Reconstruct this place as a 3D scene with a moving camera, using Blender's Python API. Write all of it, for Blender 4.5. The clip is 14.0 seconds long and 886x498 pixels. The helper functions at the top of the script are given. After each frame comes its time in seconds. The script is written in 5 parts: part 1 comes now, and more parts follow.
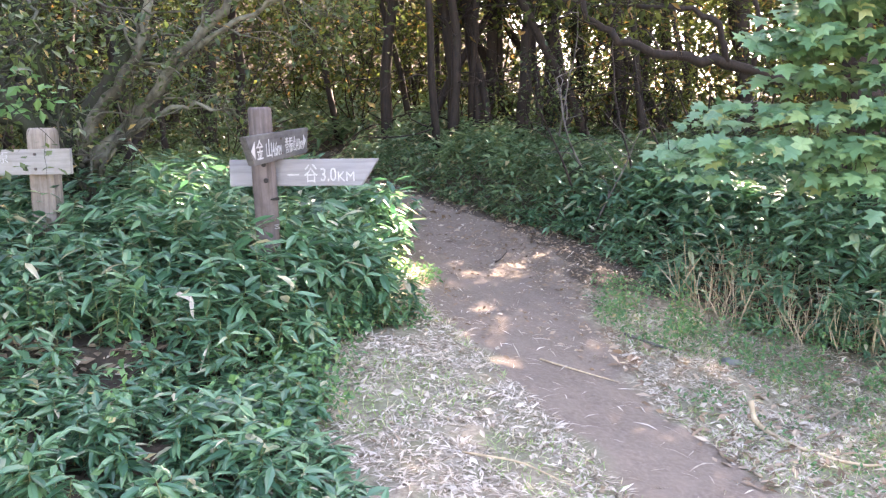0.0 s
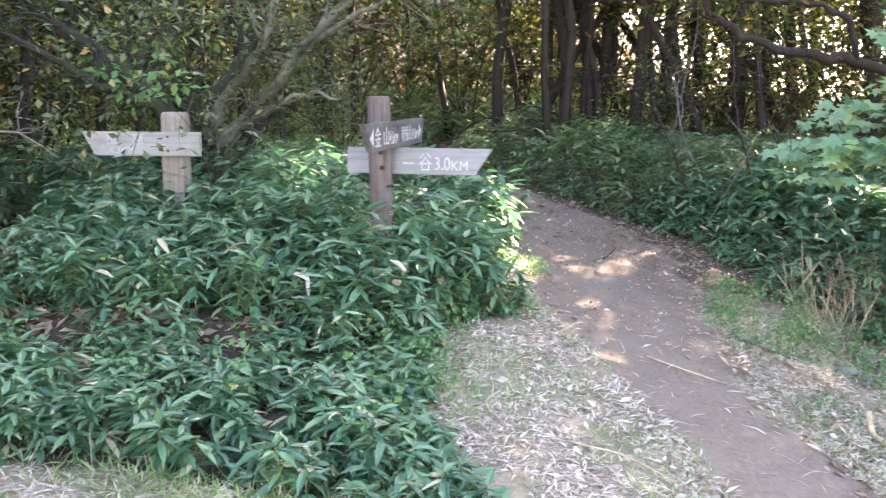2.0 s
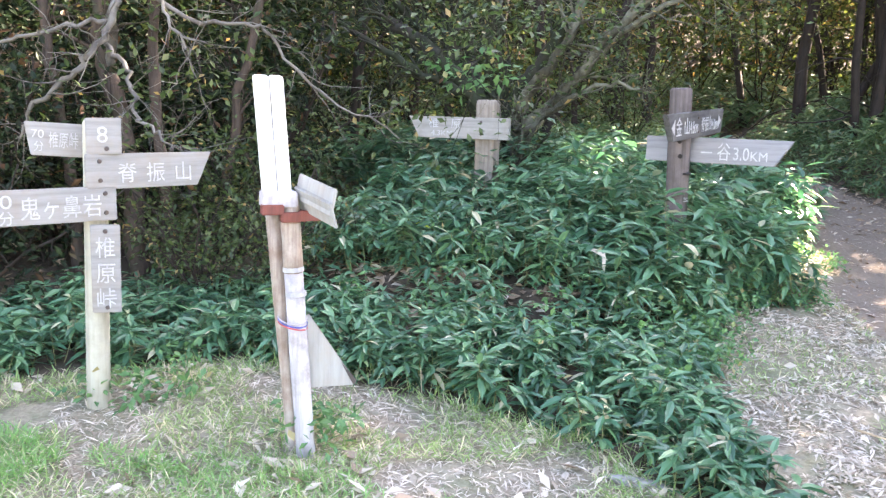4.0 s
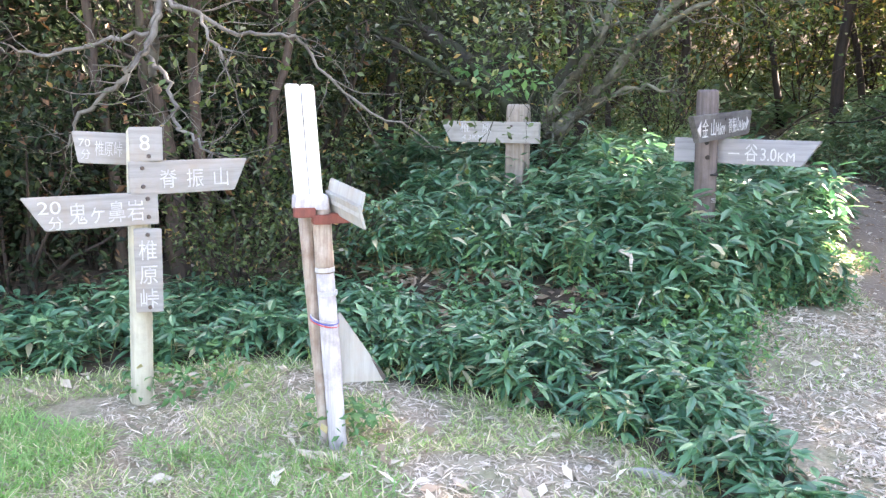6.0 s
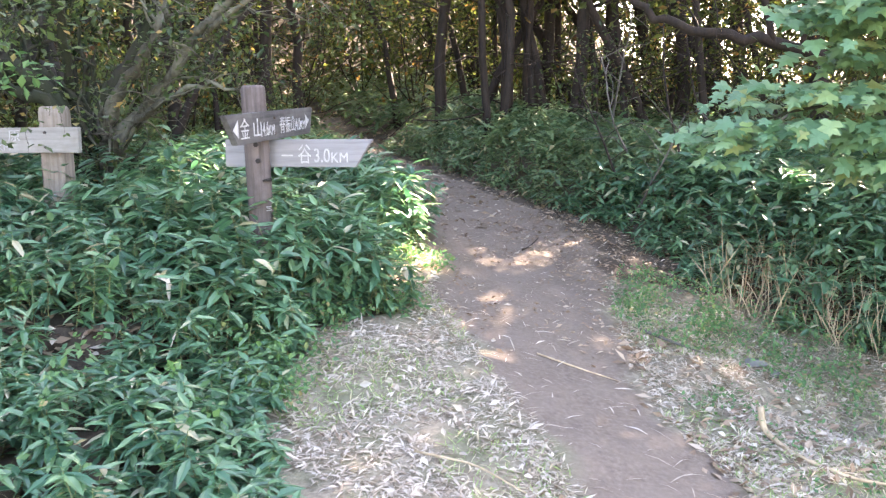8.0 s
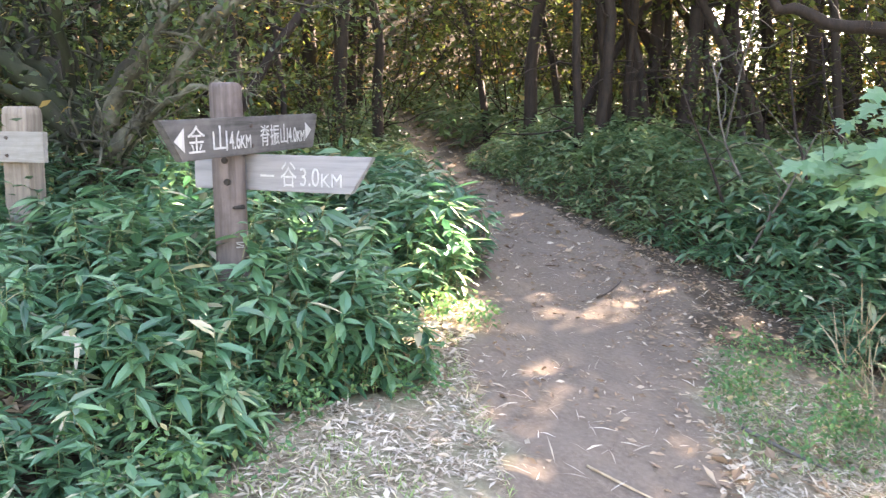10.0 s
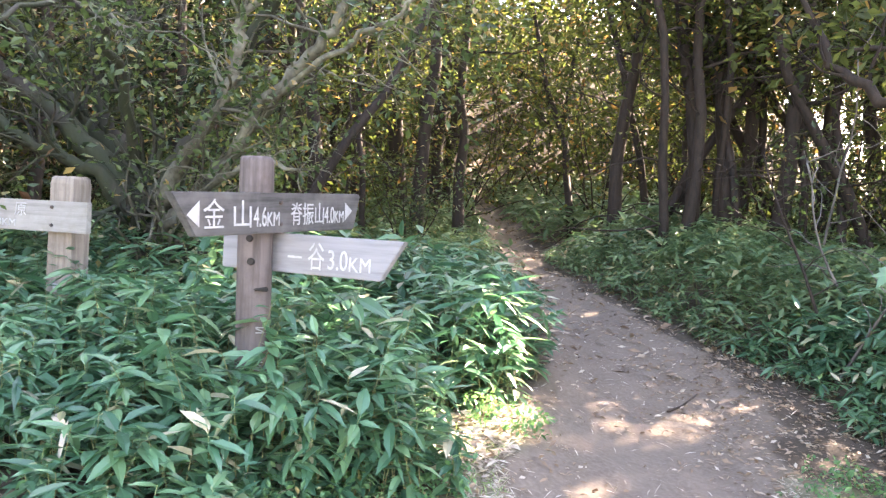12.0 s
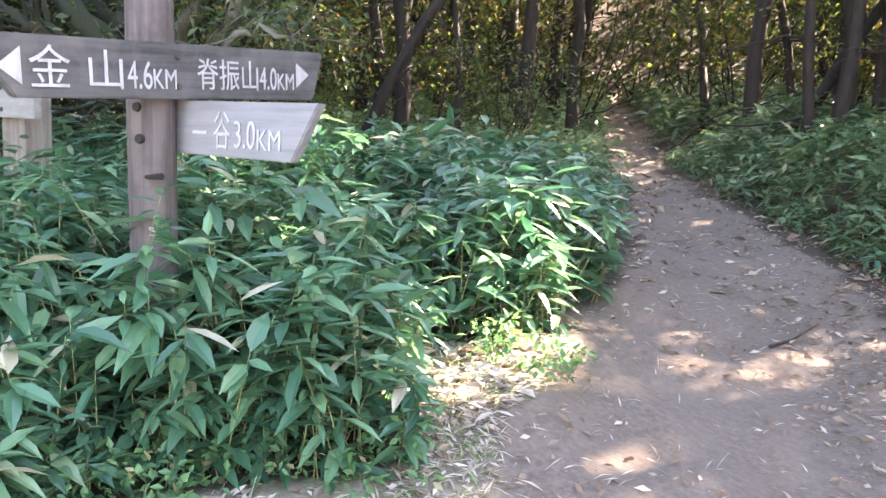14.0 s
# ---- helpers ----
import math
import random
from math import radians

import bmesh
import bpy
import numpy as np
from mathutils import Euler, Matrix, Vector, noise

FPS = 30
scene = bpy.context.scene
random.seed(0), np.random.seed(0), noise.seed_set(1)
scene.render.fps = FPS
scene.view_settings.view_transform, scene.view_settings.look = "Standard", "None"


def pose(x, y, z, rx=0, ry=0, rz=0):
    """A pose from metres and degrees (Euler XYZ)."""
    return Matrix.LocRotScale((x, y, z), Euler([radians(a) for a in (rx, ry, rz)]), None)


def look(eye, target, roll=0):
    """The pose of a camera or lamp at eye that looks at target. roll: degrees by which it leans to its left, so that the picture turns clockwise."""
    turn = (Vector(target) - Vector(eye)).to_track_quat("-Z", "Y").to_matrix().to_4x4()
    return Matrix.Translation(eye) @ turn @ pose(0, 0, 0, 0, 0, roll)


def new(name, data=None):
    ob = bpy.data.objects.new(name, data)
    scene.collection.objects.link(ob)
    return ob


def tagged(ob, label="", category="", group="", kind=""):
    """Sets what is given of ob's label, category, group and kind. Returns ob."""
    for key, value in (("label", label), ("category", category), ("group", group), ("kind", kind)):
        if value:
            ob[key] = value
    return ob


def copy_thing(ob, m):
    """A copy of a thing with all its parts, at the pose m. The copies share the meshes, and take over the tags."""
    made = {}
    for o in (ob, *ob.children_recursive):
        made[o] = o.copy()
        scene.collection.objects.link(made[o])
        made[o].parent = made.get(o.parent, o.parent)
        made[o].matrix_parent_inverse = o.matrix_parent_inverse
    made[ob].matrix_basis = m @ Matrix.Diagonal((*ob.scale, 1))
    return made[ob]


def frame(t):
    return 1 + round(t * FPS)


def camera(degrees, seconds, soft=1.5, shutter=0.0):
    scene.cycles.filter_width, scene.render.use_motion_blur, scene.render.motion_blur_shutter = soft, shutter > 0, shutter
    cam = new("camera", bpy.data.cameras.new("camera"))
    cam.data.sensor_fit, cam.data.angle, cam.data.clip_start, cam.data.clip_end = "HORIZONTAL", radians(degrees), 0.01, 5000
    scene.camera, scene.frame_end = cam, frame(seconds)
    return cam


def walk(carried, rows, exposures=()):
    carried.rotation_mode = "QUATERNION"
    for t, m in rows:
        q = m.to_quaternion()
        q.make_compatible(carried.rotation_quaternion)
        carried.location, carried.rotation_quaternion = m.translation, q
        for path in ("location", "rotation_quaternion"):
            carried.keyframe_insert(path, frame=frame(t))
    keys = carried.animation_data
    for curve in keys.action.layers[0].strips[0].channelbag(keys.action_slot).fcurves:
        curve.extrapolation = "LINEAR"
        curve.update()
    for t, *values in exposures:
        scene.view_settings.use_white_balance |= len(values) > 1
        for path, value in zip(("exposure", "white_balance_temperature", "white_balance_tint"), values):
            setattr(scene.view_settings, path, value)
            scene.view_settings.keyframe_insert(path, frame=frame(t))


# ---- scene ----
cam = camera(55.0, 14.0, soft=1.3, shutter=0.2)
PATH = [
    (0, (0.194, -0.282, 1.311), (0.245, 1.701, 1.051), -1.1),
    (0.5, (0.182, -0.289, 1.29), (0.236, 1.694, 1.039), -0.6),
    (1, (0.207, -0.28, 1.287), (0.243, 1.704, 1.037), -0.3),
    (1.5, (0.224, -0.279, 1.331), (0.223, 1.703, 1.057), -0.3),
    (2, (0.152, -0.349, 1.284), (-0.037, 1.624, 1.016), 0.4),
    (2.5, (0.148, -0.38, 1.3), (-0.225, 1.563, 1.011), 0.9),
    (3, (0.101, -0.548, 1.283), (-0.408, 1.363, 0.983), 1.5),
    (3.5, (0.113, -0.734, 1.291), (-0.608, 1.105, 0.974), 2.3),
    (6, (0.232, -0.919, 1.296), (-0.651, 0.85, 0.995), 0.8),
    (6.5, (0.287, -0.861, 1.3), (-0.386, 0.997, 0.993), 1.9),
    (7, (0.389, -0.632, 1.295), (0.008, 1.305, 0.973), 0.0),
    (7.5, (0.567, -0.364, 1.274), (0.42, 1.608, 0.977), -0.7),
    (10, (0.994, 1.376, 1.286), (0.589, 3.317, 1.024), 0.7),
    (10.5, (1.007, 1.544, 1.323), (0.391, 3.437, 1.134), 1.4),
    (11, (1.029, 1.568, 1.33), (0.39, 3.46, 1.215), 1.1),
    (11.5, (1.043, 1.642, 1.311), (0.341, 3.514, 1.245), 1.0),
    (12, (1.119, 1.804, 1.259), (0.497, 3.704, 1.208), 3.2),
    (12.5, (1.227, 2.026, 1.222), (0.637, 3.937, 1.18), 0.9),
    (13, (1.477, 2.331, 1.141), (0.875, 4.238, 1.073), 1.8),
    (13.5, (1.485, 2.694, 1.122), (0.683, 4.521, 0.993), 1.7),
    (14, (1.332, 3.044, 1.131), (0.399, 4.792, 0.86), 2.5),
]
EXPOSURES = [(0, 4.15, 7750, 30), (3.5, 4.12, 7600, 24), (6, 4.10, 7400, 23), (7.5, 4.17, 7650, 26), (10, 4.18, 8050, 24), (11.5, 4.40, 7950, 26), (13.5, 4.42, 7550, 28), (14, 4.25, 7500, 27)]
walk(cam, [(t, look(eye, target, roll)) for t, eye, target, roll in PATH], EXPOSURES)

# ---- light ----
SUN_AZ, SUN_EL = radians(32.0), radians(35.0)      # azimuth from +y towards +x
world = bpy.data.worlds.new("sky")
scene.world = world
world.use_nodes = True
wn = world.node_tree.nodes
sky = wn.new("ShaderNodeTexSky")
sky.sky_type = "NISHITA"
sky.sun_disc = False
sky.sun_elevation, sky.sun_rotation = SUN_EL, SUN_AZ
sky.air_density, sky.dust_density, sky.ozone_density = 1.0, 1.5, 1.0
world.node_tree.links.new(sky.outputs[0], wn["Background"].inputs[0])
wn["Background"].inputs[1].default_value = 0.10
sun_data = bpy.data.lights.new("sun", "SUN")
sun_data.energy, sun_data.angle, sun_data.color = 5.0, radians(0.55), (1.0, 0.93, 0.80)
sun = new("sun", sun_data)
sun_way = Vector((math.sin(SUN_AZ) * math.cos(SUN_EL), math.cos(SUN_AZ) * math.cos(SUN_EL), math.sin(SUN_EL)))
sun.matrix_world = look(sun_way * 40, (0, 0, 0))


# ---- materials ----
class Mat:
    """A node material with a few shorthands."""

    def __init__(self, name):
        self.m = bpy.data.materials.new(name)
        self.m.use_nodes = True
        self.n, self.l = self.m.node_tree.nodes, self.m.node_tree.links
        self.b = self.n["Principled BSDF"]
        self.out = self.n["Material Output"]

    def node(self, kind, **values):
        nd = self.n.new(kind)
        for key, value in values.items():
            nd.inputs[key].default_value = value
        return nd

    def coords(self):
        return self.node("ShaderNodeTexCoord").outputs["Object"]

    def noise(self, scale, detail=4.0, rough=0.6, vec=None):
        nd = self.node("ShaderNodeTexNoise", Scale=scale, Detail=detail, Roughness=rough)
        self.l.new(vec if vec else self.coords(), nd.inputs["Vector"])
        return nd.outputs["Fac"]

    def ramp(self, fac, *stops):
        nd = self.node("ShaderNodeValToRGB")
        els = nd.color_ramp.elements
        while len(els) < len(stops):
            els.new(0.5)
        for e, (pos, col) in zip(els, stops):
            e.position, e.color = pos, (*col, 1)
        self.l.new(fac, nd.inputs[0])
        return nd.outputs[0]

    def mix(self, fac, a, b, blend="MIX"):
        nd = self.n.new("ShaderNodeMix")
        nd.data_type, nd.blend_type = "RGBA", blend
        for slot, v in ((0, fac), (6, a), (7, b)):
            if isinstance(v, (int, float)):
                nd.inputs[slot].default_value = v
            elif isinstance(v, tuple):
                nd.inputs[slot].default_value = (*v, 1)
            else:
                self.l.new(v, nd.inputs[slot])
        return nd.outputs[2]

    def color(self, c):
        if isinstance(c, tuple):
            self.b.inputs["Base Color"].default_value = (*c, 1)
        else:
            self.l.new(c, self.b.inputs["Base Color"])

    def rough(self, v):
        self.b.inputs["Roughness"].default_value = v

    def bump(self, height, strength=0.4, dist=0.01):
        nd = self.node("ShaderNodeBump", Strength=strength, Distance=dist)
        self.l.new(height, nd.inputs["Height"])
        self.l.new(nd.outputs[0], self.b.inputs["Normal"])


def stretched(k, sx, sy, sz):
    mp = k.node("ShaderNodeMapping")
    mp.inputs["Scale"].default_value = (sx, sy, sz)
    k.l.new(k.coords(), mp.inputs[0])
    return mp.outputs[0]


def leaf_material(name, dark, mid, light, dry=(0.30, 0.22, 0.10), dry_share=0.04, rough=0.4, through_share=0.35, glow=1.6, spec=0.5, hue=0.488):
    k = Mat(name)
    isl = k.node("ShaderNodeNewGeometry").outputs["Random Per Island"]
    d = 1.0 - dry_share
    col = k.ramp(isl, (0.0, dark), (0.45, mid), (d - 0.03, light), (d, dry))
    patch = k.noise(1.7, 2.0)
    col = k.mix(k.ramp(patch, (0.3, (0.0, 0.0, 0.0)), (0.7, (0.5, 0.5, 0.5))), col, k.mix(0.5, col, light))
    k.color(col)
    k.rough(rough)
    k.b.inputs["Specular IOR Level"].default_value = spec
    tr = k.node("ShaderNodeBsdfTranslucent")
    bright = k.node("ShaderNodeHueSaturation", Value=glow, Saturation=1.1, Hue=hue)
    k.l.new(col, bright.inputs["Color"])
    k.l.new(bright.outputs[0], tr.inputs[0])
    mixer = k.node("ShaderNodeMixShader")
    mixer.inputs[0].default_value = through_share
    k.l.new(k.b.outputs[0], mixer.inputs[1])
    k.l.new(tr.outputs[0], mixer.inputs[2])
    k.l.new(mixer.outputs[0], k.out.inputs[0])
    return k.m


def bark_material(name, a, b, moss=(0.08, 0.11, 0.03), moss_share=0.3, scale=9.0):
    k = Mat(name)
    vec = stretched(k, 1, 1, 0.22)
    grain = k.noise(scale * 3, 6.0, 0.65, vec)
    col = k.ramp(grain, (0.3, a), (0.7, b))
    blot = k.noise(3.1, 5.0, 0.65)
    m0 = 0.75 - moss_share * 0.6
    col = k.mix(k.ramp(blot, (m0 - 0.08, (0, 0, 0)), (m0 + 0.08, (0.85, 0.85, 0.85))), col, moss)
    k.color(col)
    k.rough(0.85)
    k.bump(grain, 0.7, 0.012)
    return k.m


def wood_material(name, a, b, stain, grain=(1, 1, 1), blot=0.35, rough=0.8, axis=2):
    """Weathered wood: grain runs along the given axis."""
    k = Mat(name)
    s = [26.0, 26.0, 26.0]
    s[axis] = 1.6
    vec = stretched(k, *s)
    g = k.noise(1.0, 5.0, 0.7, vec)
    col = k.ramp(g, (0.32, a), (0.55, b), (0.72, tuple(min(1, c * 1.12) for c in b)))
    dirt = k.noise(7.0, 6.0, 0.7)
    col = k.mix(k.ramp(dirt, (0.45, (0, 0, 0)), (0.72, (blot * 2, blot * 2, blot * 2))), col, stain)
    k.color(col)
    k.rough(rough)
    k.bump(g, 0.5, 0.004)
    return k.m


SASA = leaf_material("sasa_leaf", (0.018, 0.074, 0.044), (0.052, 0.160, 0.090), (0.145, 0.280, 0.140), (0.46, 0.41, 0.29), 0.018, 0.31, 0.25, 1.6, 0.6)
# far bamboo leaves, lightened in colour to stand for sun on them
SASA_FAR_LIT = leaf_material("sasa_leaf_sunlit", (0.045, 0.108, 0.055), (0.080, 0.160, 0.080), (0.155, 0.235, 0.105), (0.36, 0.30, 0.17), 0.03, 0.38, 0.30, 1.6, 0.5)
WEED = leaf_material("weed_leaf", (0.04, 0.12, 0.048), (0.066, 0.175, 0.068), (0.12, 0.24, 0.085), (0.34, 0.28, 0.14), 0.05, 0.5, 0.3)
GRASS = leaf_material("grass_blade", (0.12, 0.22, 0.07), (0.19, 0.31, 0.10), (0.32, 0.42, 0.18), (0.58, 0.50, 0.36), 0.22, 0.55, 0.3)
LAWN = leaf_material("fresh_grass", (0.10, 0.24, 0.07), (0.15, 0.33, 0.10), (0.23, 0.42, 0.15), (0.45, 0.40, 0.24), 0.05, 0.55, 0.3)
STRAW = leaf_material("dry_grass", (0.30, 0.245, 0.18), (0.48, 0.415, 0.325), (0.66, 0.595, 0.50), (0.20, 0.14, 0.09), 0.12, 0.6, 0.15, 1.1)
LITTER = leaf_material("fallen_leaf", (0.14, 0.085, 0.05), (0.24, 0.16, 0.10), (0.40, 0.31, 0.22), (0.50, 0.43, 0.34), 0.1, 0.6, 0.1, 1.1)
CANOPY = leaf_material("broad_leaf", (0.013, 0.020, 0.008), (0.028, 0.040, 0.013), (0.072, 0.086, 0.025), (0.14, 0.085, 0.035), 0.07, 0.5, 0.45, 2.9, 0.25, 0.497)
# evergreen leaves with the thicket's deep shade put into their colour
SHADED_THICKET = leaf_material("shaded_thicket_leaf", (0.005, 0.011, 0.006), (0.010, 0.021, 0.010), (0.034, 0.054, 0.022), (0.11, 0.055, 0.03), 0.05, 0.5, 0.25, 1.5, 0.2, 0.5)
SHRUB = leaf_material("shrub_leaf", (0.020, 0.042, 0.017), (0.037, 0.070, 0.025), (0.088, 0.125, 0.040), (0.28, 0.20, 0.08), 0.04, 0.4, 0.4, 1.8)
MAPLE = leaf_material("maple_leaf", (0.05, 0.145, 0.075), (0.085, 0.205, 0.105), (0.18, 0.31, 0.13), (0.26, 0.31, 0.12), 0.03, 0.38, 0.2, 1.2)
STALK = leaf_material("dry_stalk", (0.20, 0.145, 0.085), (0.30, 0.235, 0.145), (0.42, 0.345, 0.23), (0.14, 0.10, 0.06), 0.1, 0.6, 0.1, 1.0)
STEM = wood_material("dry_stem", (0.30, 0.22, 0.13), (0.48, 0.38, 0.25), (0.2, 0.14, 0.08))
CULM = wood_material("culm", (0.10, 0.13, 0.05), (0.20, 0.22, 0.09), (0.14, 0.10, 0.05))
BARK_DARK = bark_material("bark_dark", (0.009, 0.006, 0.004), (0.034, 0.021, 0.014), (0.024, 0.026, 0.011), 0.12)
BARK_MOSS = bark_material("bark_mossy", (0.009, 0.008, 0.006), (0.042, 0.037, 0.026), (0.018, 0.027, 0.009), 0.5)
BARK_BROWN = bark_material("bark_brown", (0.020, 0.013, 0.009), (0.085, 0.058, 0.042), (0.04, 0.042, 0.02), 0.25)
# lichen blotches, with light on the limbs put into the pale bark too
BARK_LICHEN_LIT = bark_material("bark_lichened_lit", (0.017, 0.016, 0.010), (0.085, 0.080, 0.054), (0.19, 0.19, 0.145), 0.36)
BARK_GREY = bark_material("bark_grey", (0.05, 0.044, 0.038), (0.135, 0.122, 0.108), (0.17, 0.16, 0.142), 0.35)
WOOD_BROWN = wood_material("wood_brown_grey", (0.052, 0.041, 0.037), (0.125, 0.102, 0.095), (0.055, 0.040, 0.035))
WOOD_TAN = wood_material("wood_tan_grey", (0.12, 0.10, 0.082), (0.26, 0.225, 0.19), (0.13, 0.105, 0.08))
BOARD_DARK = wood_material("board_dark_grey", (0.026, 0.025, 0.025), (0.082, 0.080, 0.080), (0.15, 0.145, 0.14), blot=0.3, axis=0)
BOARD_PALE = wood_material("board_pale_grey", (0.165, 0.165, 0.175), (0.24, 0.24, 0.25), (0.25, 0.24, 0.235), blot=0.2, axis=0)
BOARD_TAN = wood_material("board_tan_grey", (0.18, 0.176, 0.165), (0.30, 0.293, 0.275), (0.20, 0.185, 0.16), blot=0.3, axis=0)
BOARD_WARM = wood_material("board_warm_grey", (0.175, 0.173, 0.168), (0.265, 0.262, 0.254), (0.24, 0.185, 0.135), blot=0.25, axis=0)
LOG_PALE = wood_material("log_pale", (0.24, 0.23, 0.185), (0.38, 0.37, 0.30), (0.20, 0.19, 0.145), blot=0.25)
WHITE_PAINT = wood_material("white_paint", (0.74, 0.74, 0.72), (0.84, 0.84, 0.83), (0.62, 0.60, 0.56), blot=0.12, rough=0.45)
PALE_PAINT = wood_material("pale_peeling_paint", (0.30, 0.285, 0.30), (0.47, 0.455, 0.48), (0.17, 0.15, 0.13), blot=0.45, rough=0.6)
RUSTY_POLE = wood_material("rust_stained_paint", (0.19, 0.14, 0.105), (0.36, 0.315, 0.275), (0.15, 0.085, 0.06), blot=0.4, rough=0.6)
RUST = wood_material("rust_red", (0.10, 0.028, 0.022), (0.20, 0.055, 0.04), (0.06, 0.025, 0.02), rough=0.7)
TIN = wood_material("pale_sheet_metal", (0.22, 0.225, 0.215), (0.31, 0.315, 0.30), (0.30, 0.24, 0.18), blot=0.25, rough=0.5)
LETTER = wood_material("white_lettering", (0.30, 0.30, 0.31), (0.46, 0.46, 0.46), (0.20, 0.20, 0.20), blot=0.35, rough=0.6)
# near-black colour for the shade inside holes and notch
HOLE_SHADE = wood_material("bolt_hole", (0.006, 0.005, 0.004), (0.012, 0.010, 0.008), (0.02, 0.012, 0.01))
IRON = wood_material("dark_bolt", (0.03, 0.027, 0.025), (0.06, 0.05, 0.045), (0.08, 0.04, 0.03), rough=0.6)
WIRE_BLUE = wood_material("blue_wire", (0.05, 0.07, 0.30), (0.08, 0.10, 0.38), (0.05, 0.05, 0.2), rough=0.4)
WIRE_RED = wood_material("red_wire", (0.45, 0.05, 0.07), (0.55, 0.08, 0.10), (0.3, 0.04, 0.05), rough=0.4)
STONE = bark_material("stone", (0.10, 0.10, 0.095), (0.21, 0.21, 0.20), (0.14, 0.145, 0.12), 0.2, 5.0)
CONCRETE = bark_material("concrete", (0.20, 0.195, 0.18), (0.34, 0.33, 0.31), (0.25, 0.26, 0.2), 0.2, 5.0)


def ground_material():
    """Trodden soil, straw-littered turf and dark forest floor, by the two masks of the ground's mesh."""
    k = Mat("ground_soil")
    at = k.n.new("ShaderNodeAttribute")
    at.attribute_name = "cover"
    sep = k.n.new("ShaderNodeSeparateColor")
    k.l.new(at.outputs["Color"], sep.inputs[0])
    fine, coarse, grit = k.noise(38.0, 6.0, 0.7), k.noise(4.2, 5.0, 0.6), k.noise(140.0, 3.0, 0.7)
    soil = k.ramp(fine, (0.25, (0.095, 0.070, 0.052)), (0.5, (0.172, 0.132, 0.100)), (0.8, (0.29, 0.235, 0.185)))
    soil = k.mix(k.ramp(coarse, (0.35, (0, 0, 0)), (0.7, (0.7, 0.7, 0.7))), soil, (0.22, 0.172, 0.132))
    turf = k.ramp(fine, (0.25, (0.12, 0.095, 0.066)), (0.5, (0.26, 0.22, 0.16)), (0.8, (0.44, 0.39, 0.30)))
    turf = k.mix(k.ramp(coarse, (0.4, (0, 0, 0)), (0.65, (0.55, 0.55, 0.55))), turf, (0.12, 0.15, 0.07))
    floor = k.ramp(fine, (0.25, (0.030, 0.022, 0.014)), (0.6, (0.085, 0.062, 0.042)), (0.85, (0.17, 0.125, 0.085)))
    edge = k.n.new("ShaderNodeMath")
    edge.operation = "MULTIPLY_ADD"
    edge.inputs[1].default_value, edge.inputs[2].default_value = 0.5, -0.25
    k.l.new(coarse, edge.inputs[0])

    def mask(channel):
        add = k.n.new("ShaderNodeMath")
        add.operation = "ADD"
        k.l.new(sep.outputs[channel], add.inputs[0])
        k.l.new(edge.outputs[0], add.inputs[1])
        return k.ramp(add.outputs[0], (0.35, (0, 0, 0)), (0.6, (1, 1, 1)))

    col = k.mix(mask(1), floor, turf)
    col = k.mix(mask(0), col, soil)
    k.color(col)
    k.rough(0.92)
    hsum = k.mix(0.5, fine, grit)
    k.bump(hsum, 0.6, 0.02)
    return k.m


GROUND = ground_material()


# ---- lie of the land ----
def smooth(a):
    a = np.clip(a, 0, 1)
    return a * a * (3 - 2 * a)


EDGE_L = ([-9, 2.0, 2.6, 2.9, 3.7, 4.6, 4.9, 5.15, 5.4, 5.6, 5.9, 6.2, 6.5, 7.0, 7.7, 8.2, 9.3, 11.0, 12.7, 18.2, 28, 35, 60],
          [0.36, 0.36, 0.06, -0.16, -0.32, -0.3, 0.0, 0.16, 0.0, -0.22, -0.28, 0.0, 0.06, 0.06, -0.12, -0.22, -0.52, -1.02, -1.78, -3.6, -6.7, -9.6, -18])
EDGE_R = ([-9, 4.2, 5.0, 5.5, 5.8, 6.1, 6.5, 7.0, 7.7, 8.45, 9.1, 10.06, 11.05, 12.9, 14.1, 20, 35, 60],
          [5.5, 4.8, 3.85, 3.3, 2.9, 2.55, 2.3, 2.18, 1.98, 1.58, 1.10, 0.50, -0.12, -0.98, -1.3, -3.2, -8.5, -17])
EDGE_F = ([-9, -5, -3.6, -3.0, -2.6, -1.65, -1.0, -0.56, -0.2, 0.5], [0.8, 1.4, 2.1, 2.5, 2.8, 2.76, 2.66, 2.48, 2.2, 1.75])
PATH_Y = [-9, 0.0, 1.5, 3.0, 4.3, 5.5, 6.8, 8.0, 9.2, 11.0, 12.8, 18, 26, 35, 60]
PATH_X = [4.5, 3.2, 2.3, 1.55, 1.10, 0.86, 0.78, 0.72, 0.20, -0.62, -1.40, -3.1, -5.7, -9.0, -17.5]
PATH_W = [0.5, 0.5, 0.45, 0.42, 0.40, 0.58, 0.72, 0.74, 0.58, 0.34, 0.27, 0.32, 0.35, 0.3, 0.3]


def edge_l(y):
    return np.interp(y, *EDGE_L)


def edge_r(y):
    return np.interp(y, *EDGE_R)


def edge_f(x):
    return np.interp(x, *EDGE_F)


def path_gap(x, y):
    """Distance from the trodden path's rim, negative on the path."""
    return np.abs(x - np.interp(y, PATH_Y, PATH_X)) - np.interp(y, PATH_Y, PATH_W)


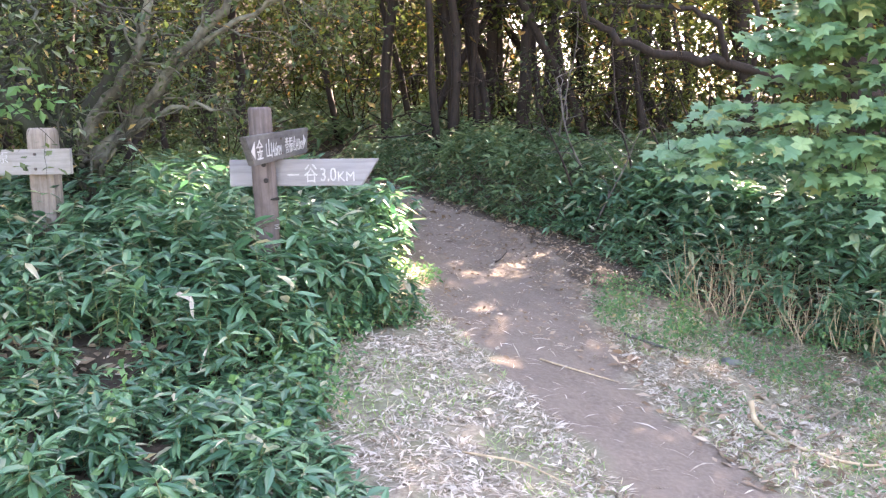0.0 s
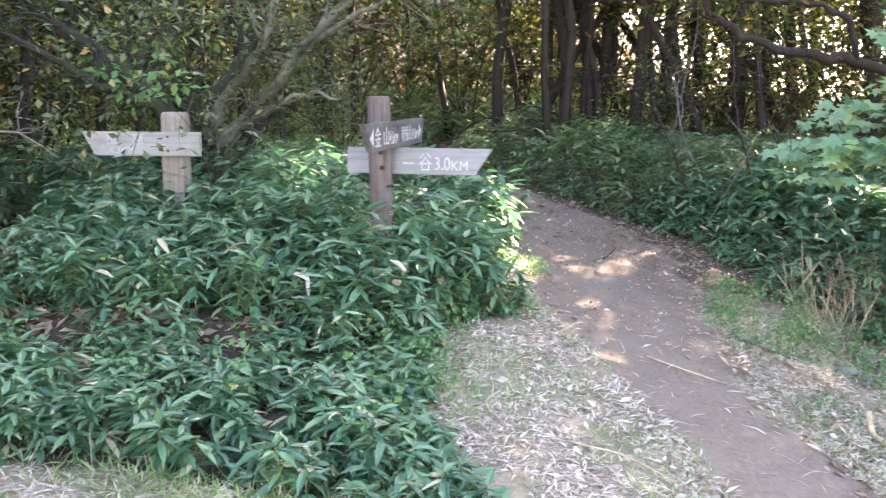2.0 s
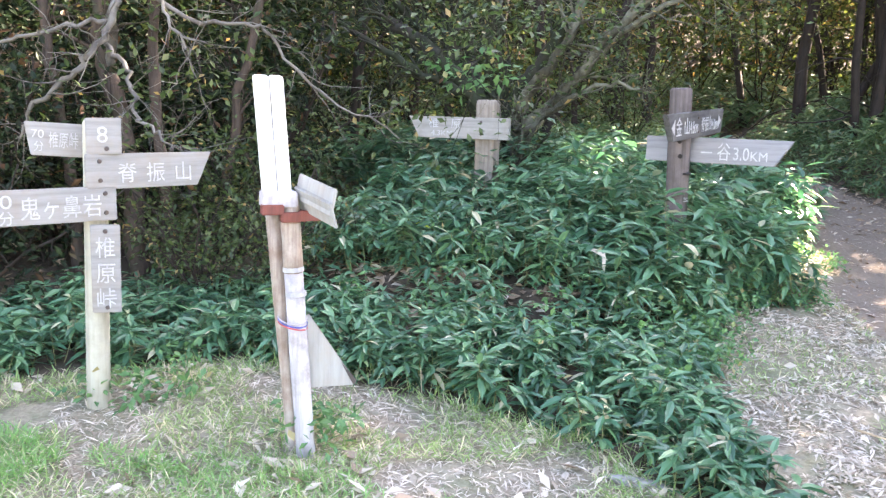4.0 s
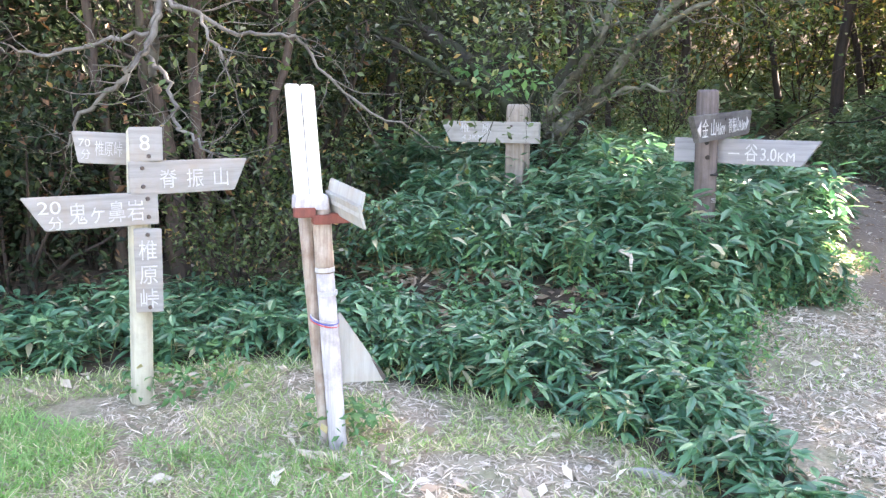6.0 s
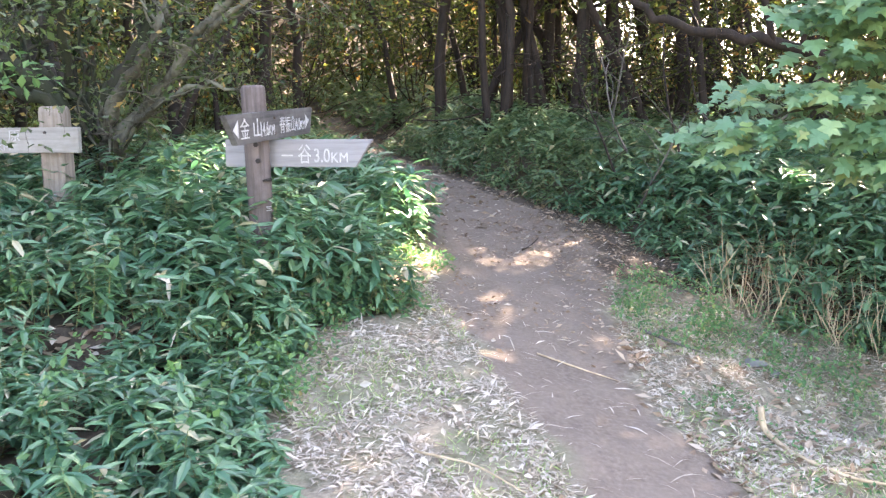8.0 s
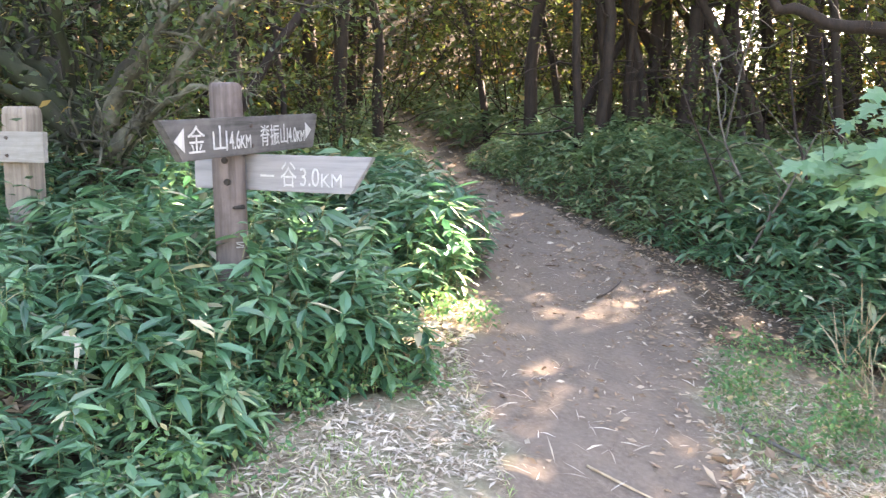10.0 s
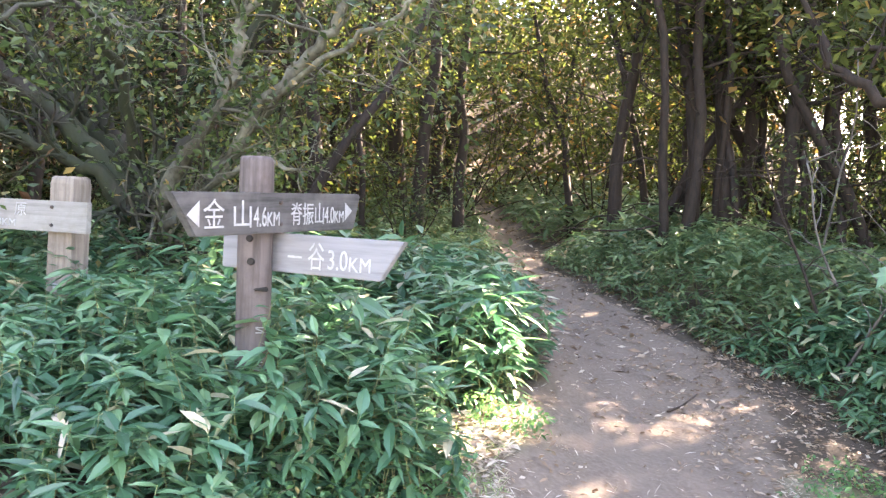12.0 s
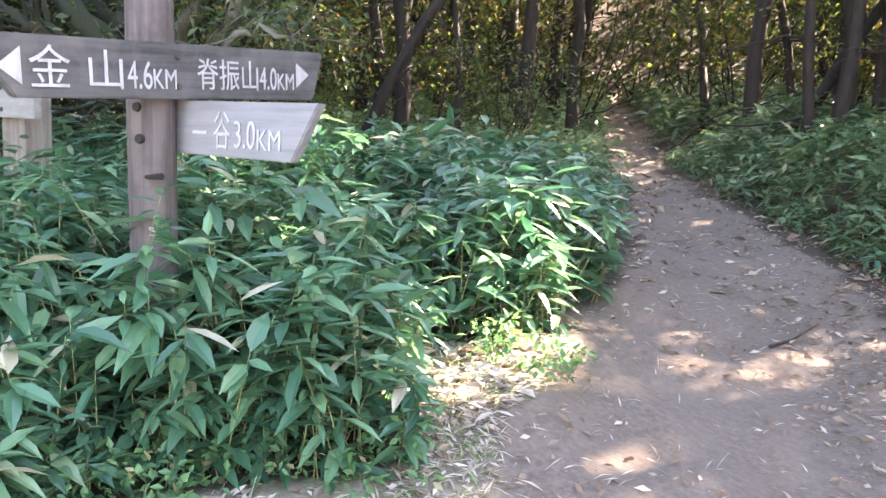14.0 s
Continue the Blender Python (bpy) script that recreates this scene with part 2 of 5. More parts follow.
def land(x, y):
    """Height of the ground without its small bumps."""
    x, y = np.asarray(x, float), np.asarray(y, float)
    far = np.where(y > 40, 40 + (y - 40) * 0.2, np.maximum(y, -6))
    z = 0.12 + 0.085 * (far - 4.6) - (0.22 - 0.10 * smooth((y - 4.5) / 4)) * np.clip(x - 0.1, 0, 2.6)
    z = z + 0.32 * smooth((x - edge_r(y) - 0.1) / 1.3) * smooth((y - 5.4) / 1.5)
    z = z + 0.14 * smooth((edge_l(y) - x - 0.2) / 1.5) * smooth((y - 5.0) / 2.0)
    z = z - 0.07 * smooth(-path_gap(x, y) / 0.35) * smooth((y - 5) / 3)
    r, az = np.hypot(x + 0.5, y - 3), np.degrees(np.arctan2(x + 0.5, y - 3))
    start = np.interp(az, [-180, -60, -40, 180], [12, 12, 25, 25])
    z = z + 9.0 * smooth((r - start) / 20) * smooth((14 - az) / 16) * smooth((az + 150) / 30)
    z = z - 0.26 * np.exp(-(((x + 0.78) / 0.22) ** 2 + ((y - 2.78) / 0.12) ** 2))
    z = z + 0.18 * smooth((y - 3.93 - 0.06 * np.sin(3 * x)) / 0.14) * smooth((-0.75 - x) / 0.6) * smooth((6.6 - y) / 1.6) * smooth((x + 4.2) / 0.8)
    z = z + 0.07 * np.exp(-(((x - 1.95) / 0.30) ** 2 + ((y - 5.0) / 0.28) ** 2))
    z = z - 0.10 * np.exp(-(((x - 2.55) / 0.5) ** 2 + ((y - 4.75) / 0.25) ** 2))
    return z


def bumps(x, y):
    return (0.020 * np.sin(3.1 * x + 1.3 * y + 0.4) * np.sin(2.3 * y - 1.1 * x) + 0.010 * np.sin(9.7 * x + 2.0) * np.sin(8.3 * y + 1.7 * x)
            + 0.006 * np.sin(21.0 * x + 5 * y) * np.sin(19.0 * y))


def ground_z(x, y):
    return land(x, y) + bumps(np.asarray(x, float), np.asarray(y, float))


# ---- mesh helpers ----
def mesh_of(name, verts, faces, material, flat=True):
    me = bpy.data.meshes.new(name)
    me.from_pydata(np.asarray(verts).tolist(), [], faces if isinstance(faces, list) else faces.tolist())
    me.materials.append(material)
    if not flat:
        me.polygons.foreach_set("use_smooth", [True] * len(me.polygons))
    me.update()
    return me


def part(name, bm, material, parent=None, label="", flat=True):
    """Links a bmesh or a mesh as one object under a thing or a part."""
    me = bm
    if isinstance(bm, bmesh.types.BMesh):
        me = bpy.data.meshes.new(name)
        bm.to_mesh(me)
        bm.free()
        me.materials.append(material)
        if not flat:
            me.polygons.foreach_set("use_smooth", [True] * len(me.polygons))
    ob = new(name, me)
    if parent is not None:
        ob.parent = parent
    return tagged(ob, label)


def unit(v):
    return v / np.maximum(np.linalg.norm(v, axis=-1, keepdims=True), 1e-9)


def blades(base, way, up, length, width, droop=0.25, stations=2, fold=0.25):
    """Verts and faces of many pointed leaves: each grows from base along way, its upper side towards up, bending down by droop."""
    n = len(base)
    way = unit(way)
    side = unit(np.cross(way, up))
    nor = np.cross(side, way)
    L, W = np.asarray(length).reshape(-1, 1), np.asarray(width).reshape(-1, 1)
    dr = np.asarray(droop).reshape(-1, 1) if np.ndim(droop) else droop
    down = np.array([0, 0, -1.0])

    def spine(s):
        return base + way * L * s + down * L * dr * s * s

    cols = [spine(0.0)]
    prof = {1: ((0.42, 1.0),), 2: ((0.28, 0.92), (0.62, 0.82))}[stations]
    for s, w in prof:
        c = spine(s)
        cols += [c - side * W * w * 0.5 + nor * W * fold, c, c + side * W * w * 0.5 + nor * W * fold]
    cols.append(spine(1.0))
    k = len(cols)
    verts = np.stack(cols, 1).reshape(-1, 3)
    f = [(0, 2, 1), (0, 3, 2)]
    for i in range(stations - 1):
        a = 1 + 3 * i
        f += [(a, a + 1, a + 4), (a, a + 4, a + 3), (a + 1, a + 2, a + 5), (a + 1, a + 5, a + 4)]
    a = k - 4
    f += [(a, a + 1, k - 1), (a + 1, a + 2, k - 1)]
    f = np.array(f)
    faces = (f[None] + (np.arange(n) * k)[:, None, None]).reshape(-1, 3)
    return verts, faces


def ovals(base, way, up, length, width, fold=0.15):
    """Verts and faces of many small oval leaves of two folded halves."""
    n = len(base)
    way = unit(way)
    side = unit(np.cross(way, up))
    nor = np.cross(side, way)
    L, W = np.asarray(length).reshape(-1, 1), np.asarray(width).reshape(-1, 1)
    c = base + way * L * 0.5
    cols = [base, c - side * W * 0.5 + nor * W * fold, base + way * L, c + side * W * 0.5 + nor * W * fold]
    verts = np.stack(cols, 1).reshape(-1, 3)
    f = np.array([(0, 2, 1), (0, 3, 2)])
    return verts, (f[None] + (np.arange(n) * 4)[:, None, None]).reshape(-1, 3)


STAR = [(0, 0.0), (-0.30, -0.08), (-0.52, 0.10), (-0.30, 0.26), (-0.56, 0.52), (-0.20, 0.55), (0, 1.0), (0.20, 0.55), (0.56, 0.52), (0.30, 0.26), (0.52, 0.10), (0.30, -0.08)]


def stars(base, way, up, size):
    """Verts and faces of many lobed, maple-like leaves."""
    n = len(base)
    way = unit(way)
    side = unit(np.cross(way, up))
    nor = np.cross(side, way)
    S = np.asarray(size).reshape(-1, 1)
    cols = [base + way * S * 0.33]
    for a, b in STAR:
        cols.append(base + side * S * a + way * S * b - nor * S * (0.25 * a * a + 0.12 * b * b))
    k = len(cols)
    verts = np.stack(cols, 1).reshape(-1, 3)
    f = np.array([(0, i + 1, (i + 1) % (k - 1) + 1) for i in range(k - 1)])
    return verts, (f[None] + (np.arange(n) * k)[:, None, None]).reshape(-1, 3)


def tube(pts, radii, sides=6):
    """Verts and faces of a tapering limb along a line of points."""
    pts = np.asarray(pts, float)
    n = len(pts)
    tang = unit(np.gradient(pts, axis=0))
    ref = np.array([0.0, 1.0, 0.0]) if abs(tang[:, 1]).mean() < 0.8 else np.array([1.0, 0, 0])
    a = unit(np.cross(tang, ref))
    b = np.cross(tang, a)
    ang = np.linspace(0, 2 * math.pi, sides, endpoint=False)
    r = np.asarray(radii, float).reshape(-1, 1, 1)
    ring = pts[:, None] + r * (a[:, None] * np.cos(ang)[None, :, None] + b[:, None] * np.sin(ang)[None, :, None])
    verts = ring.reshape(-1, 3)
    faces = []
    for i in range(n - 1):
        for j in range(sides):
            j2 = (j + 1) % sides
            faces.append((i * sides + j, i * sides + j2, (i + 1) * sides + j2, (i + 1) * sides + j))
    faces.append(tuple(range(sides - 1, -1, -1)))
    faces.append(tuple((n - 1) * sides + j for j in range(sides)))
    return verts, faces


class Heap:
    """Gathers verts and faces of several pieces into one mesh."""

    def __init__(self):
        self.v, self.f, self.k = [], [], 0

    def add(self, vf):
        v, f = vf
        self.v.append(np.asarray(v, float))
        self.f += [tuple(int(i) + self.k for i in q) for q in (f if isinstance(f, list) else f.tolist())]
        self.k += len(v)

    def mesh(self, name, material, flat=True):
        return mesh_of(name, np.concatenate(self.v), self.f, material, flat)


def wander(rng, start, way, length, steps, bend, lift=0.0):
    """A crooked line of points."""
    p, d, out = np.array(start, float), unit(np.array(way, float)), [np.array(start, float)]
    for _ in range(steps):
        d = unit(d + rng.normal(0, bend, 3) + np.array([0, 0, lift]))
        p = p + d * length / steps
        out.append(p.copy())
    return np.array(out)


def sprays(rng, centres, n, spread, size, flat=0.55):
    """Places and ways of leaves in loose clumps round the centres."""
    c = np.repeat(np.asarray(centres), n, axis=0)
    off = rng.normal(0, 1, c.shape) * np.array([spread, spread, spread * flat])
    way = off + rng.normal(0, spread * 0.7, c.shape) + np.array([0, 0, -0.25 * spread])
    up = np.array([0, 0, 1.0]) + rng.normal(0, 0.45, c.shape)
    return c + off, way, up, size * rng.uniform(0.6, 1.3, len(c))


# ---- ground ----
def spread_line(lo, hi, step, far_lo, far_hi):
    mid = np.arange(lo, hi + step * 0.5, step)
    out_hi, out_lo, d = [], [], step
    v = hi
    while v < far_hi:
        d *= 1.18
        v += d
        out_hi.append(v)
    v, d = lo, step
    while v > far_lo:
        d *= 1.18
        v -= d
        out_lo.append(v)
    return np.concatenate([out_lo[::-1], mid, out_hi])


gx, gy = spread_line(-4.2, 4.4, 0.07, -900, 900), spread_line(-0.5, 11.5, 0.07, -900, 900)
GX, GY = np.meshgrid(gx, gy)
fade = np.exp(-(np.maximum(0, np.hypot(GX, GY - 5) - 14) / 12) ** 2)
GZ = land(GX, GY) + bumps(GX, GY) * fade
grit = np.random.default_rng(3).normal(0, 0.0035, GZ.shape) * fade
GZ += grit
nx, ny = len(gx), len(gy)
idx = np.arange(nx * ny).reshape(ny, nx)
quads = np.stack([idx[:-1, :-1], idx[:-1, 1:], idx[1:, 1:], idx[1:, :-1]], -1).reshape(-1, 4)
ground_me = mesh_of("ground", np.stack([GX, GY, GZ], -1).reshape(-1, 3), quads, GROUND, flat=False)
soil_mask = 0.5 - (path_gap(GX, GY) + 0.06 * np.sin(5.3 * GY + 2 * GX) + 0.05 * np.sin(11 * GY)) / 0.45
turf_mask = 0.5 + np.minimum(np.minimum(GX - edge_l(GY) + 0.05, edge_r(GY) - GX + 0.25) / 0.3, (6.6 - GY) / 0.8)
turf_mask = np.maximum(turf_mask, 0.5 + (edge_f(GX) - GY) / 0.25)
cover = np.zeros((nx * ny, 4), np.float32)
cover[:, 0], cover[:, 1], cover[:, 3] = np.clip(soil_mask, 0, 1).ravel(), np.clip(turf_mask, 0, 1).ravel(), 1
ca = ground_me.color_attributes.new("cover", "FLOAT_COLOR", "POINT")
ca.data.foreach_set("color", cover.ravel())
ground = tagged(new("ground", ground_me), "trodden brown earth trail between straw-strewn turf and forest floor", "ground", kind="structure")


# ---- bamboo grass ----
def scatter(rng, x0, x1, y0, y1, per_m2, keep):
    n = int((x1 - x0) * (y1 - y0) * per_m2)
    x, y = rng.uniform(x0, x1, n), rng.uniform(y0, y1, n)
    ok = keep(x, y)
    return x[ok], y[ok]


def sasa(name, seed, box, per_m2, keep, tall, material, label, leaves=11, size=0.16, stations=2):
    """A stand of dwarf bamboo: thin culms, each with a fan of long leaves. tall(x, y): its height."""
    rng = np.random.default_rng(seed)
    x, y = scatter(rng, *box, per_m2, keep)
    n = len(x)
    h = tall(x, y) * rng.uniform(0.62, 1.12, n)
    z = ground_z(x, y)
    lean = rng.normal(0, 0.20, (n, 2)) * h[:, None]
    foot = np.stack([x, y, z - 0.02], -1)
    top = np.stack([x + lean[:, 0], y + lean[:, 1], z + h * 0.93], -1)
    # a fan of leaves at each tip, further ones along the upper culm
    fan = 6
    rest = leaves - fan
    u = np.concatenate([np.tile(np.linspace(0.86, 1.0, fan), n), rng.uniform(0.12, 0.95, n * rest)])
    who = np.concatenate([np.repeat(np.arange(n), fan), np.repeat(np.arange(n), rest)])
    base = foot[who] + (top - foot)[who] * u[:, None]
    turn = rng.uniform(0, 2 * math.pi, n)
    ang = np.concatenate([(turn[:, None] + np.arange(fan)[None] * 1.05 + rng.normal(0, 0.22, (n, fan))).ravel(), rng.uniform(0, 2 * math.pi, n * rest)])
    pitch = np.concatenate([np.tile(np.linspace(-0.45, 0.35, fan), n), np.full(n * rest, -0.15)]) + rng.normal(0, 0.22, len(who))
    way = np.stack([np.cos(ang) * np.cos(pitch), np.sin(ang) * np.cos(pitch), np.sin(pitch)], -1)
    up = np.array([0, 0, 1.0]) + rng.normal(0, 0.25, (len(who), 3))
    ln = size * rng.uniform(0.55, 1.25, len(who)) * np.clip(0.55 + h[who], 0.6, 1.1)
    verts, faces = blades(base, way, up, ln, ln * rng.uniform(0.25, 0.36, len(who)), rng.uniform(0.02, 0.30, len(who)), stations, 0.14)
    me = mesh_of("leaves", verts, faces, material)
    # culms
    tri = np.array([[0.0026, 0, 0], [-0.0013, 0.0022, 0], [-0.0013, -0.0022, 0]])
    cv = np.concatenate([foot[:, None] + tri[None], top[:, None] + tri[None] * 0.5], 1).reshape(-1, 3)
    cf = np.array([(0, 1, 4, 3), (1, 2, 5, 4), (2, 0, 3, 5)])
    cf = (cf[None] + (np.arange(n) * 6)[:, None, None]).reshape(-1, 4)
    root = tagged(new(name), label, "bamboo grass", kind="stuff")
    part("leaves", me, material, root)
    part("culms", mesh_of("culms", cv, cf, CULM), CULM, root)
    return root


def hollows(x, y):
    """Uneven stands: low where the culms leave a dark hollow."""
    return 0.5 * np.sin(7.3 * x + 2.1 * y) * np.sin(6.1 * y - 1.7 * x + 0.8) + 0.5 * np.sin(13.1 * x - 3.0 * y + 1.0) * np.sin(11.7 * y + 2.3)


def left_keep(x, y):
    ok = (x < edge_l(y) - 0.02 + 0.05 * np.sin(9 * y)) & (y > edge_f(x) + 0.03 * np.sin(11 * x))
    ledge = (np.abs(y - 3.93 - 0.06 * np.sin(3 * x)) < 0.13) & (x < -1.2) & (x > -3.3) & (np.sin(37 * x + 91 * y) > -0.45)
    return ok & ~ledge & (hollows(x, y) > -0.42) & ((x > -3.1) | (y < edge_f(x) + 1.2 + 0.5 * np.clip(x + 4.4, 0, 1.3)) | (y > 6.5))


def left_tall(x, y):
    h = np.interp(y, [2.0, 3.0, 3.4, 3.75, 4.1, 4.9, 5.4, 7, 9], [0.19, 0.22, 0.22, 0.18, 0.44, 0.64, 0.68, 0.64, 0.50])
    h = h - 0.15 * smooth((y - 4.0) / 0.2) * smooth((-0.75 - x) / 0.6) * smooth((6.6 - y) / 1.6)
    rim = np.minimum(smooth((edge_l(y) - x) / 0.30), 1)
    return np.maximum(h * (0.65 + 0.35 * rim) * (1 + 0.15 * np.sin(2.6 * x + 1.0) * np.sin(2.2 * y) + 0.30 * hollows(x, y)), 0.1)


def right_keep(x, y):
    return x > edge_r(y) + 0.07 * np.sin(8 * y) + 0.06 * np.sin(19 * y + 1)


def right_thin(x, y):
    """Bamboo stands back behind the dry stalks under the maple."""
    return right_keep(x, y) & ((y > 6.6) | (x > edge_r(y) + 0.3) | (x < 2.3) | (hollows(1.5 * x, 1.5 * y) > 0.3)) & (hollows(x, y) > -0.4)


def right_tall(x, y):
    rim = smooth((x - edge_r(y)) / 0.6)
    return (0.15 + 0.27 * rim + 0.10 * smooth((x - edge_r(y) - 0.5) / 0.8)) * (1 + 0.15 * np.sin(2.9 * x) * np.sin(2.4 * y + 1))


sasa("bamboo_grass_bank", 11, (-4.6, 0.5, 1.8, 6.0), 150, left_keep, left_tall, SASA,
     "dense knee-high dwarf bamboo with glossy dark green leaves around signposts", 18, 0.138)
sasa("bamboo_grass_bank", 12, (-4.6, 0.3, 6.0, 9.0), 80, left_keep, left_tall, SASA,
     "knee-high dwarf bamboo along the shaded trail", 13)
sasa("bamboo_grass_bank", 13, (-9.5, -4.6, 1.0, 9.0), 45, left_keep, lambda x, y: 0.36 + 0 * x, SASA,
     "dwarf bamboo thinning out under dark trees", 10)
sasa("bamboo_grass_verge", 14, (0.4, 5.2, 4.4, 9.0), 125, right_thin, right_tall, SASA,
     "dwarf bamboo verge beside the trodden trail", 14)
sasa("bamboo_grass_verge", 15, (-1.6, 6.5, 9.0, 14.0), 115, right_keep, right_tall, SASA_FAR_LIT,
     "dwarf bamboo under dark forest trunks", 9, stations=1)
sasa("bamboo_grass_verge", 16, (-9.0, 0.0, 9.0, 16.0), 42, lambda x, y: x < edge_l(y), lambda x, y: 0.38 + 0 * x, SASA_FAR_LIT,
     "dwarf bamboo covering the forest floor", 9, stations=1)
sasa("bamboo_grass_verge", 17, (-16.0, 8.0, 15.0, 30.0), 8, lambda x, y: (x < edge_l(y)) | (x > edge_r(y)), lambda x, y: 0.5 + 0 * x, SASA_FAR_LIT,
     "distant undergrowth beneath the trees, its leaves coloured lighter for sunlight", 10, size=0.3, stations=1)
sasa("bamboo_grass_fringe", 18, (-0.9, 0.5, 2.1, 7.2), 170, lambda x, y: left_keep(x, y) & (x > edge_l(y) - 0.38), lambda x, y: 0.13 + 0.16 * smooth((y - 4.2) / 0.8) + 0 * x, SASA,
     "low dwarf bamboo shoots fringing the trail", 12, size=0.15)


# ---- low plants, grass and litter ----
def grass(name, seed, box, per_m2, keep, tall, material, label, width=0.0045, lie=0.35, category="grass"):
    rng = np.random.default_rng(seed)
    x, y = scatter(rng, *box, per_m2, keep)
    n = len(x)
    ang, pitch = rng.uniform(0, 2 * math.pi, n), np.clip(rng.normal(1.0 - lie, 0.3, n), 0.03, 1.45)
    way = np.stack([np.cos(ang) * np.cos(pitch), np.sin(ang) * np.cos(pitch), np.sin(pitch)], -1)
    ln = tall * rng.uniform(0.5, 1.35, n)
    base = np.stack([x, y, ground_z(x, y) + 0.002], -1)
    up = np.array([0, 0, 1.0]) + rng.normal(0, 0.3, (n, 3))
    verts, faces = blades(base, way, up, ln, width * rng.uniform(0.7, 1.5, n), rng.uniform(0.05, 0.35, n), 1, 0.1)
    return tagged(new(name, mesh_of(name, verts, faces, material)), label, category, kind="stuff")


def patchy(x, y, f, lo):
    return (np.sin(f * x + 1.7) * np.sin(f * 1.13 * y + 0.6) + 0.6 * np.sin(f * 2.3 * x - y) * np.sin(f * 1.9 * y + x)) > lo


def turf_keep(x, y):
    return (path_gap(x, y) > 0.02) & (((x > edge_l(y)) & (x < edge_r(y) + 0.1)) | (y < edge_f(x)))


def mound_keep(x, y):
    return (y < edge_f(x)) & (path_gap(x, y) > 0.1)


grass("grass", 21, (-5.0, 0.5, 0.2, 2.9), 3800, lambda x, y: mound_keep(x, y) & patchy(x, y, 3.4, -0.3), 0.085, GRASS,
      "short pale green grass on the open bank")
grass("grass", 22, (-0.6, 4.0, 2.0, 6.6), 1700, lambda x, y: turf_keep(x, y) & patchy(x, y, 3.1, 0.0), 0.06, GRASS,
      "short green grass tufts beside the trail")
grass("grass", 23, (-2.6, -0.1, 2.2, 2.95), 900, lambda x, y: np.abs(y - edge_f(x)) < 0.16, 0.13, GRASS,
      "longer grass along the edge of the bank")
grass("dry_grass", 24, (-0.6, 3.6, 1.8, 6.4), 3600, lambda x, y: turf_keep(x, y) & patchy(x, y, 5.3, -0.55), 0.062, STRAW, "cut straw-coloured dry grass lying on turf", 0.0095, 0.85, "dry grass")
grass("dry_grass", 25, (-5.0, 0.6, 0.0, 2.8), 3400, lambda x, y: mound_keep(x, y) & patchy(x, y, 1.9, -0.55), 0.065, STRAW,
      "cut straw-coloured dry grass on the bank", 0.0065, 0.90, "dry grass")
grass("dry_grass", 26, (0.2, 2.6, 2.2, 5.4), 60, lambda x, y: path_gap(x, y) < 0.1, 0.15, STRAW,
      "loose straw stalks strewn on bare earth", 0.006, 0.97, "dry grass")
grass("dry_grass", 20, (-0.2, 2.2, 5.2, 9.6), 90, lambda x, y: (x > edge_l(y)) & (x < edge_r(y)), 0.09, STRAW,
      "thin dry stalks strewn on the trail", 0.005, 0.97, "dry grass")
grass("dry_reeds", 27, (2.3, 4.8, 4.9, 6.9), 430, lambda x, y: (x > edge_r(y) - 0.1 + 0.3 * hollows(x, y)) & (x < edge_r(y) + 0.75) & patchy(x, y, 6.0, -0.5), 0.52, STALK,
      "upright dry tan stalks at the foot of the bushes", 0.0075, -0.25, "dry stalks")
grass("dry_reeds", 30, (2.2, 4.8, 4.7, 6.6), 500, lambda x, y: (x > edge_r(y) - 0.3 + 0.4 * hollows(x, y)) & (x < edge_r(y) + 0.3), 0.22, STALK,
      "bent dry tan stalks fallen over the turf", 0.006, 0.6, "dry stalks")
grass("grass", 28, (-3.4, -1.9, 0.6, 1.7), 7000, lambda x, y: patchy(x, y, 3.0, -0.1), 0.085, LAWN,
      "fresh bright green grass patch on the bank")
grass("grass", 29, (-2.3, -0.9, 1.0, 1.9), 3200, lambda x, y: patchy(x, y, 4.0, 0.1), 0.075, LAWN,
      "fresh bright green grass patch on the bank")


def litter(name, seed, box, per_m2, keep, size, label, material=LITTER):
    rng = np.random.default_rng(seed)
    x, y = scatter(rng, *box, per_m2, keep)
    n = len(x)
    ang = rng.uniform(0, 2 * math.pi, n)
    way = np.stack([np.cos(ang), np.sin(ang), rng.normal(0.1, 0.25, n)], -1)
    up = np.array([0, 0, 1.0]) + rng.normal(0, 0.4, (n, 3))
    ln = size * rng.uniform(0.6, 1.4, n)
    base = np.stack([x, y, ground_z(x, y) + 0.008], -1)
    verts, faces = ovals(base, way, up, ln, ln * rng.uniform(0.3, 0.55, n))
    return tagged(new(name, mesh_of(name, verts, faces, material)), label, "fallen leaves", kind="stuff")


litter("fallen_leaves", 31, (-1.6, 2.6, 4.6, 12.0), 260, lambda x, y: (x > edge_l(y) - 0.1) & (x < edge_r(y) + 0.2) & (patchy(x, y, 3.7, 0.0) | (path_gap(x, y) > -0.2)), 0.04, "brown fallen leaves scattered on the trail")
litter("fallen_leaves", 32, (-0.5, 0.2, 5.4, 6.35), 1000, lambda x, y: (x > edge_l(y) - 0.15), 0.06, "heap of pale dry leaves beside the trail", STRAW)
litter("fallen_leaves", 39, (-0.4, 0.15, 5.5, 6.3), 600, lambda x, y: (x > edge_l(y) - 0.1) & (x < edge_l(y) + 0.4), 0.085, "broad pale dry leaves piled beside the trail", STRAW)
